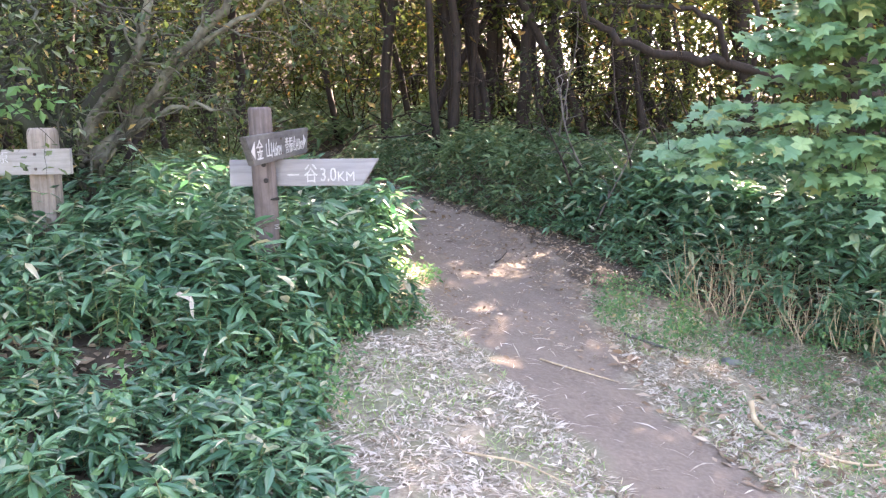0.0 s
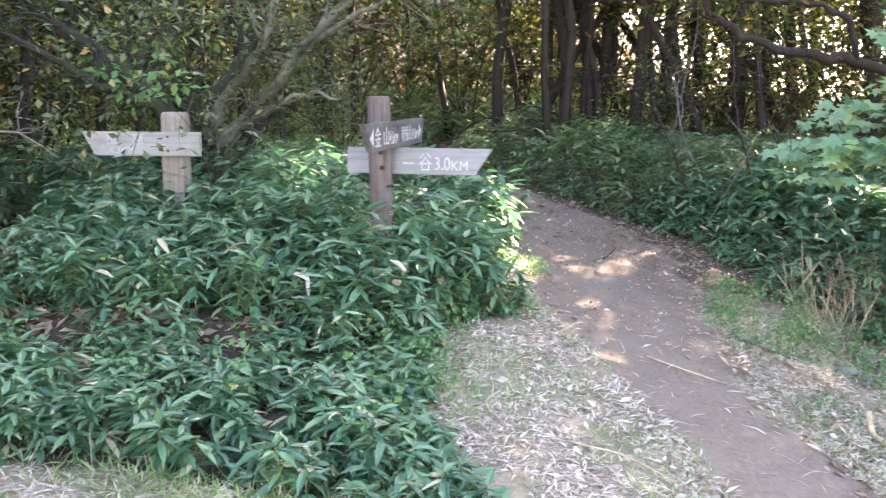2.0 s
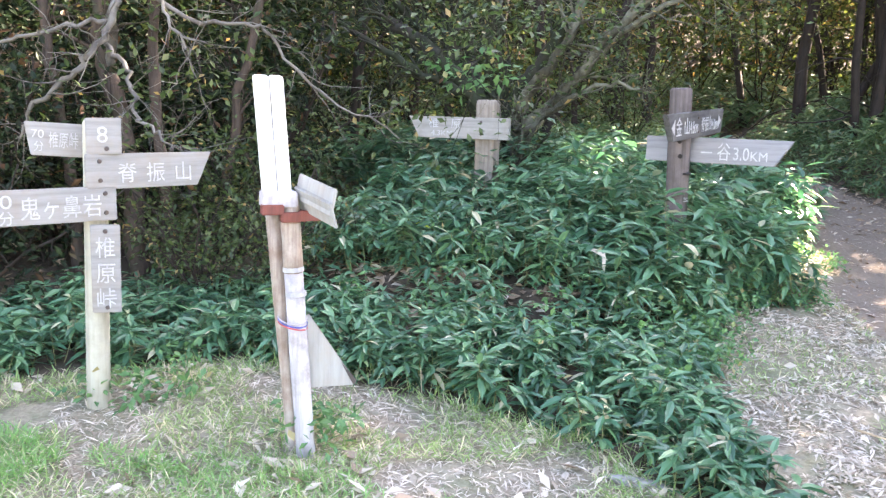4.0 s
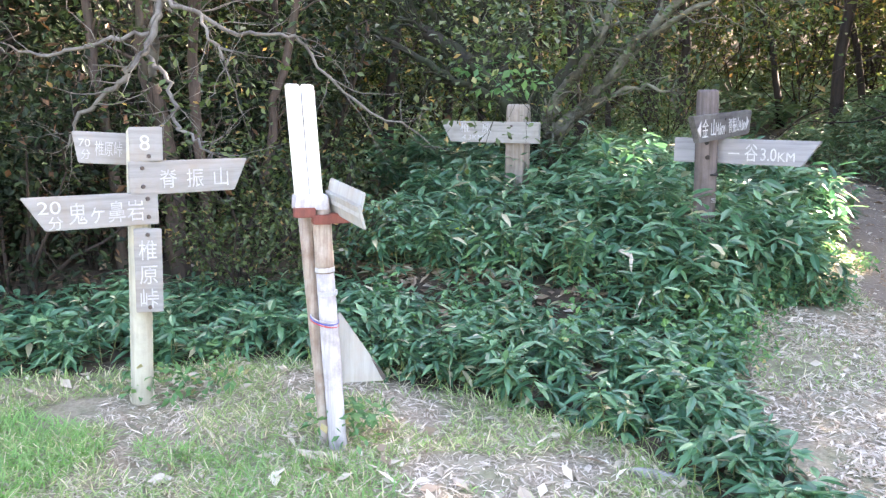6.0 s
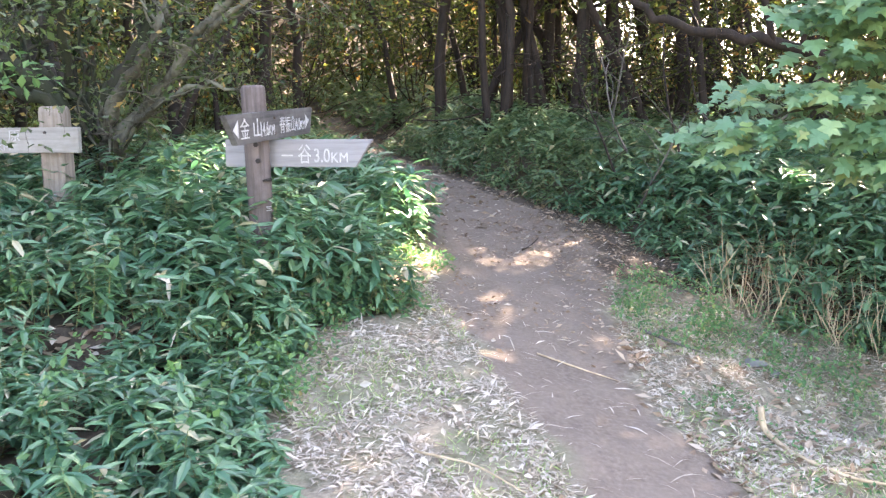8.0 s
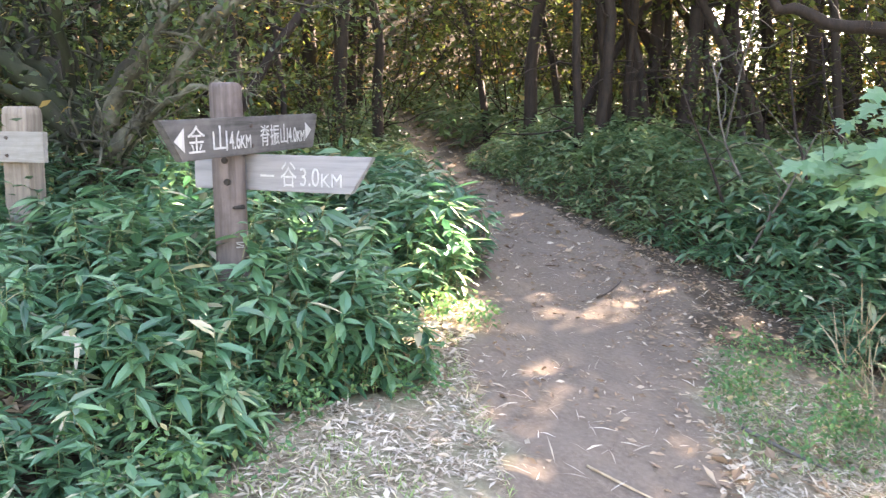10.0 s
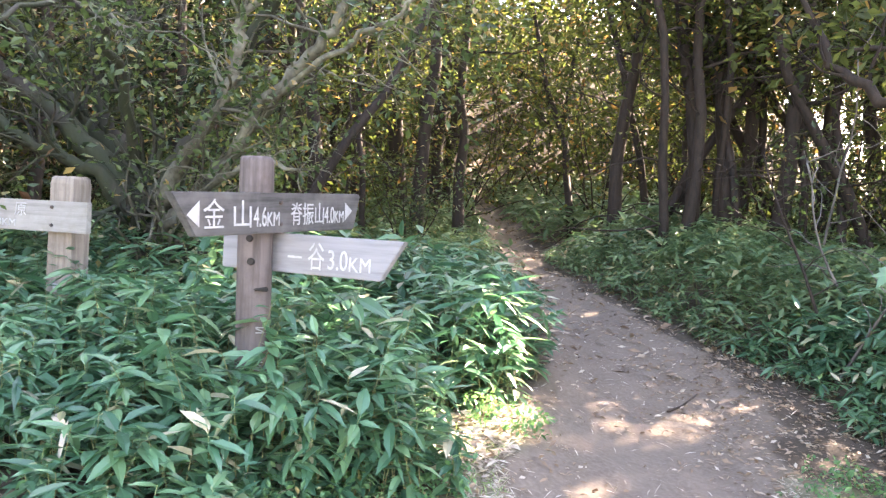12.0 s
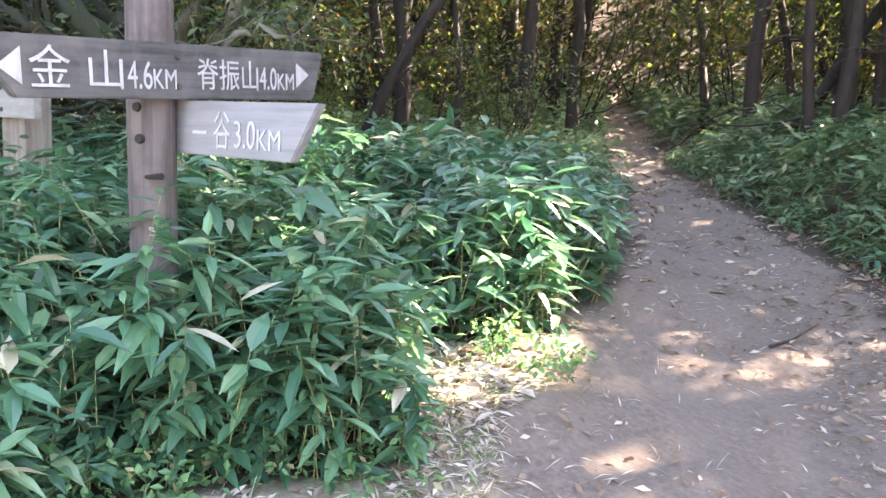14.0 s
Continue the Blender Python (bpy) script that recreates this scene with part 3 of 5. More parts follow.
litter("fallen_leaves", 37, (0.1, 2.2, 6.2, 9.6), 420, lambda x, y: (x > edge_l(y)) & (x < edge_r(y) + 0.1) & (x > 0.85 + 0.25 * np.sin(3 * y)), 0.038, "pale broken leaf litter along the trail side")
litter("fallen_leaves", 33, (-0.4, 3.6, 2.0, 5.6), 260, lambda x, y: turf_keep(x, y) & patchy(x, y, 2.9, -0.2), 0.05, "pale dry leaves on the turf", STRAW)
litter("fallen_leaves", 34, (-5.0, 0.4, 0.0, 2.8), 110, lambda x, y: mound_keep(x, y) & patchy(x, y, 2.3, 0.0), 0.085, "pale dry leaves on the grassy bank", STRAW)
litter("fallen_leaves", 38, (-3.0, -0.95, 3.8, 4.2), 500, lambda x, y: x < 9, 0.09, "brown dead leaves in a gap of the bamboo grass")
litter("fallen_leaves", 40, (-3.4, -1.05, 3.70, 4.12), 900, lambda x, y: x < 9, 0.10, "dark red-brown dead leaves on the exposed ledge")
litter("fallen_leaves", 46, (1.4, 3.2, 3.4, 5.6), 220, lambda x, y: (path_gap(x, y) > -0.1) & (x < edge_r(y)), 0.07, "pale curled leaves over bare crumbly soil")
litter("fallen_leaves", 36, (-9.0, -3.0, 2.6, 9.0), 70, lambda x, y: y > edge_f(x), 0.09, "brown leaf litter under the dark thicket")
litter("fallen_leaves", 35, (-9.0, 7.0, 8.0, 22.0), 30, lambda x, y: y > 8, 0.09, "brown leaf litter on the forest floor")


def weeds(name, seed, box, per_m2, keep, tall, label, size=0.035, material=WEED, leaves=14):
    """Low herbs: small leaves in tufts."""
    rng = np.random.default_rng(seed)
    x, y = scatter(rng, *box, per_m2, keep)
    c = np.stack([x, y, ground_z(x, y) + tall * rng.uniform(0.25, 1.0, len(x))], -1)
    b, w, u, s = sprays(rng, c, leaves, 0.035, size)
    b[:, 2] = np.maximum(b[:, 2], ground_z(b[:, 0], b[:, 1]) + 0.004)
    verts, faces = ovals(b, w, u, s, s * 0.55)
    return tagged(new(name, mesh_of(name, verts, faces, material)), label, "weeds", kind="stuff")


weeds("weeds", 41, (1.3, 3.4, 4.6, 6.7), 170, lambda x, y: (path_gap(x, y) > 0.02) & (x < edge_r(y) + 0.3) & (y > 6.15 - 0.45 * x + 0.3 * hollows(2 * x, 2 * y)) & (hollows(1.3 * x, 1.3 * y) > -0.12), 0.13, "low green weeds at the trail side")
weeds("weeds", 42, (-0.7, 0.4, 3.4, 5.2), 160, lambda x, y: (x > edge_l(y) - 0.3) & (x < edge_l(y) + 0.12), 0.16, "fresh green weeds fringing the bamboo grass")
weeds("weeds", 43, (-2.6, -0.2, 2.3, 4.2), 22, left_keep, 0.34, "pale green weeds among bamboo grass", 0.045)
weeds("weeds", 47, (-1.95, -1.55, 1.9, 2.25), 110, lambda x, y: np.hypot(x + 1.75, y - 2.08) < 0.16, 0.16, "small weeds round the foot of a leaning sign", 0.05)
weeds("weeds", 48, (-3.1, -2.4, 1.95, 2.6), 60, lambda x, y: x + y < -0.1, 0.14, "weeds round the foot of a round post", 0.05)
weeds("weeds", 44, (-0.1, 0.3, 5.85, 6.2), 170, lambda x, y: x > -9, 0.14, "yellowish green weed tuft beside the trail", 0.04)
weeds("weeds", 45, (1.0, 3.2, 3.0, 4.7), 34, lambda x, y: path_gap(x, y) > 0.1, 0.05, "sparse weed seedlings on the turf", 0.03)


# ---- forest ----
def tree_meshes(seed, height, r0, first, clumps, per_clump, leaf, bark, leaf_mat, spread=1.25, bend=0.09, lean=(0, 0), stems=1, dead=5):
    """Trunk with limbs, and a crown of leaf clumps that sits on the limbs."""
    rng = np.random.default_rng(seed)
    heap, tips = Heap(), []
    for s in range(stems):
        off = rng.normal(0, 0.16, 2) * (stems > 1)
        d0 = np.array([lean[0] + rng.normal(0, 0.05 + 0.12 * (stems > 1)), lean[1] + rng.normal(0, 0.05 + 0.12 * (stems > 1)), 1.0])
        hs = height * rng.uniform(0.8, 1.05)
        line = wander(rng, (off[0], off[1], -0.25), d0, hs, 11, bend, 0.10)
        rs = r0 * (1 if s == 0 else rng.uniform(0.5, 0.85)) * np.linspace(1, 0.22, 12) ** 0.8
        rs[0] *= 1.3
        rs[1] *= 1.06
        heap.add(tube(line, rs, 8))
        limbs = max(3, int(clumps / (3.2 * stems)))
        for i in range(limbs):
            f = first + (0.97 - first) * (i + rng.uniform(0, 0.8)) / limbs
            k = f * 11
            i0 = min(int(k), 10)
            p = line[i0] + (line[i0 + 1] - line[i0]) * (k - i0)
            a = rng.uniform(0, 2 * math.pi)
            d = np.array([math.cos(a), math.sin(a), rng.uniform(0.15, 0.9)])
            ln = spread * rng.uniform(0.6, 1.25) * (1.15 - 0.6 * f)
            limb = wander(rng, p, d, ln, 5, 0.22, 0.04)
            rb = max(rs[i0] * 0.42, 0.008)
            heap.add(tube(limb, rb * np.linspace(1, 0.25, 6), 5))
            for j in (2, 3, 4, 5):
                tw = wander(rng, limb[j], rng.normal(0, 1, 3) + np.array([0, 0, 0.2]), ln * 0.45, 3, 0.25)
                heap.add(tube(tw, rb * 0.3 * np.linspace(1, 0.4, 4), 3))
                tips.append(tw[-1] if rng.uniform() < 0.7 else tw[2])
        for _ in range(dead):
            i0 = rng.integers(1, 5)
            a = rng.uniform(0, 2 * math.pi)
            tw = wander(rng, line[i0], (math.cos(a), math.sin(a), rng.uniform(-0.1, 0.6)), rng.uniform(0.5, 1.3), 5, 0.3)
            heap.add(tube(tw, 0.012 * np.linspace(1, 0.3, 6), 4))
    tips = np.array(tips)
    pick = tips[rng.permutation(len(tips))[:clumps]] if len(tips) >= clumps else tips
    b, w, u, sz = sprays(rng, pick, per_clump, 0.26, leaf)
    verts, faces = ovals(b, w, u, sz, sz * 0.48)
    return heap.mesh("trunk", bark, flat=False), mesh_of("crown", verts, faces, leaf_mat)


def tree(name, meshes, x, y, label, category="tree", group="", turn=0.0, scale=1.0):
    root = tagged(new(name), label, category, group)
    root.matrix_world = Matrix.Translation((x, y, float(land(x, y)))) @ pose(0, 0, 0, 0, 0, turn) @ Matrix.Scale(scale, 4)
    part("trunk", meshes[0], None, root)
    part("crown", meshes[1], None, root)
    return root


def plant_again(src, x, y, turn, scale):
    m = Matrix.Translation((x, y, float(land(x, y)))) @ pose(0, 0, 0, 0, 0, turn)
    ob = copy_thing(src, m)
    ob.scale = (scale, scale, scale)
    return ob


TREE_LABEL = "slender dark-barked forest tree with small backlit leaves"
kinds = []
for i, (h, r, first) in enumerate(((8.0, 0.10, 0.30), (8.8, 0.095, 0.34), (7.4, 0.068, 0.28), (8.4, 0.108, 0.32), (7.6, 0.050, 0.26), (8.6, 0.084, 0.30))):
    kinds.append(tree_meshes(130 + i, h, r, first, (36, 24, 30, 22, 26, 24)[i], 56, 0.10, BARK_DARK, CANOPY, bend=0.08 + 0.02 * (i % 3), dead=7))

# evergreen for the left side, its leaf colour darkened to stand for shade
kinds.append(tree_meshes(136, 7.6, 0.075, 0.16, 60, 60, 0.11, BARK_DARK, SHADED_THICKET, bend=0.09, dead=7))

# trunks that stand close behind the trail's bend: x, y, kind, scale
FRONT = [(0.24, 10.7, 2, 1.0), (0.48, 11.6, 4, 1.0), (0.62, 10.7, 0, 1.0), (0.80, 12.6, 5, 1.0), (1.00, 9.75, 1, 0.9), (1.22, 10.2, 5, 1.0),
         (1.46, 9.45, 3, 1.0), (1.95, 9.8, 0, 0.9), (2.22, 10.6, 2, 1.0), (2.5, 10.5, 5, 1.0), (2.82, 9.9, 1, 1.0), (3.25, 10.3, 0, 0.9),
         (3.75, 10.9, 5, 1.1), (-0.30, 13.6, 0, 1.0), (4.5, 9.6, 3, 1.0), (5.4, 8.6, 1, 1.0), (6.3, 9.9, 0, 1.0),
         (0.40, 10.2, 4, 1.0), (0.86, 10.9, 4, 0.9), (1.15, 9.55, 4, 1.0), (1.7, 9.2, 4, 0.9), (1.62, 10.6, 2, 1.0), (2.05, 9.1, 4, 1.0), (2.4, 9.3, 2, 0.9), (2.7, 11.3, 4, 1.0),
         (3.0, 9.2, 4, 1.0), (3.5, 9.5, 2, 1.0), (3.9, 9.9, 4, 1.0), (4.9, 10.6, 2, 1.0), (1.35, 11.6, 4, 1.0), (0.1, 12.0, 4, 1.0), (-3.5, 12.4, 4, 1.0), (-3.6, 14.8, 4, 1.0),
         (-3.05, 13.4, 3, 1.0), (-2.75, 14.4, 1, 1.0), (-4.4, 16.2, 3, 1.5), (-5.3, 16.1, 0, 1.4), (-3.9, 11.6, 0, 1.0), (-4.7, 12.4, 5, 1.0), (-5.4, 10.4, 1, 1.0), (-1.3, 16.2, 2, 1.0),
         (-6.3, 8.2, 3, 1.0), (-5.6, 6.6, 0, 0.9), (-6.6, 5.4, 1, 1.0), (-7.6, 7.0, 5, 1.0), (-5.2, 8.3, 2, 1.0), (-4.4, 9.4, 0, 0.85), (-3.4, 9.9, 2, 0.9)]
first_of = {}
spin = random.Random(5)
for x, y, k, s in FRONT:
    if x > 0 and y < 12.2:
        y += 1.1 * (x > 0.9 and y < 11)
        x, y, s = 0.19 + (x - 0.19) * 1.2, (y + 0.28) * 1.2 - 0.28, s * 1.22
    turn = spin.uniform(0, 360)
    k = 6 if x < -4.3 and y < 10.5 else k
    if k in first_of:
        plant_again(first_of[k], x, y, turn, s)
    else:
        first_of[k] = tree("forest_tree", kinds[k], x, y, TREE_LABEL if k < 6 else "evergreen tree with dense drooping foliage, its leaves coloured dark for thicket shade", "tree", "forest trees", turn)
# the wood behind, thinner on the trail
n_far = 0
while n_far < 62:
    x, y = spin.uniform(-16, 14), spin.uniform(11.5, 30)
    if path_gap(x, y) < 0.7 or (y < 18.5 and -2.5 < x < 6):
        continue
    plant_again(first_of[spin.randrange(6)], x, y, spin.uniform(0, 360), spin.uniform(0.85, 1.25))
    n_far += 1
for x, y in ((-9.5, 3.5), (-8.7, 5.6), (-10.5, 1.2), (-8.4, 1.8), (-11.5, 5.0), (-10, 8.5), (7.5, 6.4), (8.2, 3.6), (7.0, 8.0), (9.5, 7.5), (-12.5, -1.0)):
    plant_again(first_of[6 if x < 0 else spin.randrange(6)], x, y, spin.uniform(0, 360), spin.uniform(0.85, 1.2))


# ---- shrubs under the trees ----
def shrub_meshes(seed, height, clumps, per_clump, leaf, leaf_mat, bark=BARK_DARK, width=0.9):
    rng = np.random.default_rng(seed)
    heap, tips = Heap(), []
    for _ in range(6):
        a = rng.uniform(0, 2 * math.pi)
        line = wander(rng, (0.05 * math.cos(a), 0.05 * math.sin(a), -0.1), (width * 0.45 * math.cos(a), width * 0.45 * math.sin(a), 1.0), height * rng.uniform(0.7, 1.1), 7, 0.16, 0.05)
        heap.add(tube(line, 0.018 * np.linspace(1, 0.3, 8), 5))
        for j in range(2, 8):
            tw = wander(rng, line[j], rng.normal(0, 1, 3) + np.array([0, 0, 0.3]), width * 0.4, 3, 0.25)
            heap.add(tube(tw, 0.005 * np.linspace(1, 0.4, 4), 3))
            tips += [tw[2], tw[3]]
    tips = np.array(tips)
    pick = tips[rng.permutation(len(tips))[:clumps]]
    b, w, u, sz = sprays(rng, pick, per_clump, 0.17, leaf)
    verts, faces = ovals(b, w, u, sz, sz * 0.5)
    return heap.mesh("stem", bark, flat=False), mesh_of("foliage", verts, faces, leaf_mat)


def shrub(meshes, x, y, label, turn=0.0, group="understory shrubs"):
    root = tagged(new("shrub"), label, "shrub", group)
    root.matrix_world = Matrix.Translation((x, y, float(land(x, y)))) @ pose(0, 0, 0, 0, 0, turn)
    part("stem", meshes[0], None, root)
    part("foliage", meshes[1], None, root)
    return root


SHRUBS = [shrub(shrub_meshes(200, 1.7, 46, 26, 0.075, SHRUB), -4.6, 10.6, "leafy understory shrub in dappled light"),
          shrub(shrub_meshes(201, 2.6, 60, 26, 0.085, CANOPY, width=1.1), 2.4, 13.4, "tall thin shrub with yellow-green backlit leaves"),
          shrub(shrub_meshes(202, 1.1, 36, 30, 0.060, SHRUB), -5.0, 4.4, "low olive green shrub at the wood's edge"),
          shrub(shrub_meshes(203, 3.4, 70, 24, 0.09, CANOPY, width=1.3), -1.0, 17.0, "tall leafy shrub in the depth of the wood"),
          shrub(shrub_meshes(204, 1.8, 56, 30, 0.075, SHADED_THICKET, width=1.0), -5.9, 5.4, "evergreen shrub crowding the thicket, its leaves coloured dark for shade")]
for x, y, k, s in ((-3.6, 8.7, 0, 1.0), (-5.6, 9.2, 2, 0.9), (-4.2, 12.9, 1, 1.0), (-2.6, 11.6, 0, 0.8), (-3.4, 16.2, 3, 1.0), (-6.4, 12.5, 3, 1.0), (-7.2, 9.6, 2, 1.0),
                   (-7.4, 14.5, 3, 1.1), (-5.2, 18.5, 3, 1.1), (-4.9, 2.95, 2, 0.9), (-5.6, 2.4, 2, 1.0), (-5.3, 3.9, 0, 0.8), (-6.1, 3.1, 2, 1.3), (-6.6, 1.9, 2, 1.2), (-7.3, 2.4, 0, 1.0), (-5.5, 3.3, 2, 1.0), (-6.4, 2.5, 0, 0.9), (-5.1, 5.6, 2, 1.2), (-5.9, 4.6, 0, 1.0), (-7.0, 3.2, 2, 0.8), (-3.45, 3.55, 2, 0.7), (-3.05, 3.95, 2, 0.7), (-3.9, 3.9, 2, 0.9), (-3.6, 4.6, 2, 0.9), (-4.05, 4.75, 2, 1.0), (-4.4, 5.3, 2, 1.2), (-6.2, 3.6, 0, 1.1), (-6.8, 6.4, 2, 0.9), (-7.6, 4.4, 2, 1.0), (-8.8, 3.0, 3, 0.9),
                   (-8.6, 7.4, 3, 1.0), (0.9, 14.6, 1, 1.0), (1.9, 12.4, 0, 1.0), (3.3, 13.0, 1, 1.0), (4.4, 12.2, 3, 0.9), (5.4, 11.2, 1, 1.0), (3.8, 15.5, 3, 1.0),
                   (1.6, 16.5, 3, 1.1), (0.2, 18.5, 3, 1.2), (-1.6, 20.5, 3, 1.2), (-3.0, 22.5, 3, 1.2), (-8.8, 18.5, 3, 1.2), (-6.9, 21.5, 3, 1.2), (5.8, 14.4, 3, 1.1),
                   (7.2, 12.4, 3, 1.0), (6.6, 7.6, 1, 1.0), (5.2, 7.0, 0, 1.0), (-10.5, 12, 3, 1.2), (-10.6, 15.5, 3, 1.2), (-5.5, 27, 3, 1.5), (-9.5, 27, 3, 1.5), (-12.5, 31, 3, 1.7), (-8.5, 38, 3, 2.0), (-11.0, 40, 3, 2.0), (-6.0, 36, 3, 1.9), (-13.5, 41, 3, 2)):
    # on the left the shrub with shade in its leaf colour takes over
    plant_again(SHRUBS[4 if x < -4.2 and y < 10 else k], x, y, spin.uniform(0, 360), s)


# ---- the depth of the wood ----
# openings cut through the crowns along the sun's rays to place flecks: foot and radius
SUN_GAPS = (((-0.12, 5.88, 0.25), 0.36), ((0.10, 6.15, 0.25), 0.14), ((0.36, 7.08, 0.25), 0.12), ((0.55, 6.72, 0.17), 0.07), ((0.92, 7.0, 0.15), 0.07), ((1.06, 6.93, 0.12), 0.06), ((0.69, 5.82, 0.08), 0.11), ((0.52, 5.34, 0.09), 0.08), ((0.69, 4.54, 0.0), 0.08), ((-2.3, 15.2, 1.0), 0.2), ((-3.5, 21.5, 1.6), 0.3), ((-0.35, 6.0, 0.7), 0.16),
            ((-0.9, 6.0, 0.75), 0.26), ((-1.5, 6.1, 0.75), 0.38), ((-2.1, 6.5, 0.7), 0.36),
            ((3.0, 7.2, 0.60), 0.15), ((3.4, 7.1, 0.6), 0.13))


def sunlit(p):
    """Which points lie in one of the openings."""
    inside = np.zeros(len(p), bool)
    for foot, wide in SUN_GAPS:
        v = p - np.array(foot)
        along = v @ np.array(sun_way)
        inside |= np.linalg.norm(v - along[:, None] * np.array(sun_way), axis=1) < wide
    return inside


def open_crown(root):
    """Thins a planted tree's or shrub's leaves where an opening passes through it."""
    for ob in root.children:
        if not ob.name.startswith(("crown", "foliage")):
            continue
        m = np.array(root.matrix_basis @ ob.matrix_parent_inverse @ ob.matrix_basis)
        me = ob.data
        c = np.empty(len(me.polygons) * 3)
        me.polygons.foreach_get("center", c)
        hit = sunlit(c.reshape(-1, 3) @ m[:3, :3].T + m[:3, 3])
        if hit.any():
            bm = bmesh.new()
            bm.from_mesh(me)
            bm.faces.ensure_lookup_table()
            bmesh.ops.delete(bm, geom=[bm.faces[int(k)] for k in np.nonzero(hit)[0]], context="FACES")
            ob.data = me.copy()
            bm.to_mesh(ob.data)
            bm.free()


for ob in [o for o in bpy.data.objects if o.name.startswith(("forest_tree", "shrub"))]:
    open_crown(ob)



def masses(x, y, z, wide):
    """Where foliage gathers into masses, and where it leaves dark gaps."""
    k = 2 * math.pi / wide
    return (np.sin(k * x + 0.6 * k * z + 1.3) * np.sin(0.9 * k * y - 0.5 * k * x) + np.sin(1.7 * k * z + 0.4 * k * x) * np.sin(0.7 * k * (x + y) + 2.0)
            + 0.5 * np.sin(2.3 * k * x + 1.1 * k * y) * np.sin(2.1 * k * z + 0.7 * k * y))


def wood_depth(name, seed, r0, r1, az0, az1, clumps, per, leaf, spread, z1, label, material=CANOPY, z0=0.0):
    """Foliage of the wood behind, in loose clumps from the undergrowth up to the crowns."""
    rng = np.random.default_rng(seed)
    az = np.radians(rng.uniform(az0, az1, clumps))
    r = np.sqrt(rng.uniform(r0 * r0, r1 * r1, clumps))
    x, y = -0.5 + r * np.sin(az), 3.0 + r * np.cos(az)
    z = z0 + (z1 - z0) * rng.uniform(0, 1, clumps) ** 1.35
    ok = (path_gap(x, y) > 0.5) | (z > 2.6) | (r > 31)
    deg = np.degrees(az)
    ok &= ~((z < 3.0) & (r < 25) & (deg > -45) & (deg < 14) & (z1 > 5) & (rng.uniform(0, 1, clumps) < 0.5))
    ok &= ~((deg > 10) & (deg < 38) & (z < 3.5) & (r > 15) & (rng.uniform(0, 1, clumps) < 0.2))
    if name == "forest_foliage" and spread < 0.5:
        ok &= masses(x, y, z, 9 * spread) > -0.1
    x, y, z = x[ok], y[ok], z[ok]
    c = np.stack([x, y, land(x, y) + 0.2 + z], -1)
    b, w, u, s = sprays(rng, c, per, spread, leaf, 0.6)
    keep = ~sunlit(b)
    b, w, u, s = b[keep], w[keep], u[keep], s[keep]
    verts, faces = ovals(b, w, u, s, s * 0.5)
    return tagged(new(name, mesh_of(name, verts, faces, material)), label, "foliage", kind="stuff")


# left and low far layers get leaves with shade in their colour
wood_depth("forest_foliage", 511, 10.5, 16, -100, -42, 900, 26, 0.13, 0.30, 5.5, "leafy branches deep in the thicket, coloured dark for shade", SHADED_THICKET)
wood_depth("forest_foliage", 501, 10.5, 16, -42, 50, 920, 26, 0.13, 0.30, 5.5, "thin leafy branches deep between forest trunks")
wood_depth("forest_foliage", 512, 16, 25, -110, -45, 1200, 26, 0.23, 0.55, 8.0, "foliage deep in the thicket, coloured dark for shade", SHADED_THICKET)
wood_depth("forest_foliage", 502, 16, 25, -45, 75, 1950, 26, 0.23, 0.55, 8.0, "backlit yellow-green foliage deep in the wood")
wood_depth("forest_foliage", 513, 24, 42, -115, -40, 1300, 26, 0.46, 1.1, 12.0, "far foliage closing the thicket, coloured dark for shade", SHADED_THICKET)
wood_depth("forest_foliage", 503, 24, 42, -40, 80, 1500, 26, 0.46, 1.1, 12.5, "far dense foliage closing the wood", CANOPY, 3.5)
wood_depth("forest_foliage", 514, 24, 40, -40, 80, 1000, 26, 0.40, 1.0, 4.5, "far undergrowth closing the wood, coloured dark for shade", SHADED_THICKET)
wood_depth("forest_foliage", 504, 6.6, 11, -105, -46, 800, 26, 0.11, 0.30, 4.5, "leafy thicket behind the signposts, coloured dark for shade", SHADED_THICKET)
# overhead leaf layers added to keep sky and sun out of the wood
wood_depth("forest_canopy", 510, 22, 34, -14, 50, 430, 30, 0.32, 0.6, 10.5, "far leaf canopy added over the wood to shade its interior", CANOPY, 6.3)
wood_depth("forest_canopy", 505, 13.5, 32, -112, -14, 1300, 30, 0.30, 0.6, 9.5, "leaf canopy added over the wood to shade its interior", CANOPY, 6.3)
wood_depth("forest_canopy", 506, 5.6, 16, -112, -40, 2500, 26, 0.22, 0.5, 8.0, "leaf canopy added over the thicket to shade it", SHADED_THICKET, 4.0)
wood_depth("forest_foliage", 507, 9.6, 13.5, 4, 44, 230, 24, 0.075, 0.2, 4.2, "thin leafy twigs hanging between the trunks", CANOPY, 0.5)
wood_depth("forest_foliage", 508, 7.8, 12, -40, -16, 200, 24, 0.08, 0.22, 4.5, "leafy twigs over the trail side", SHRUB, 0.5)
# added above the view only to keep the sun off the foreground
wood_depth("forest_canopy", 509, 7.6, 18, 6, 58, 2050, 26, 0.2, 0.5, 10.5, "high unseen leaf canopy added to shade the clearing", CANOPY, 6.2)


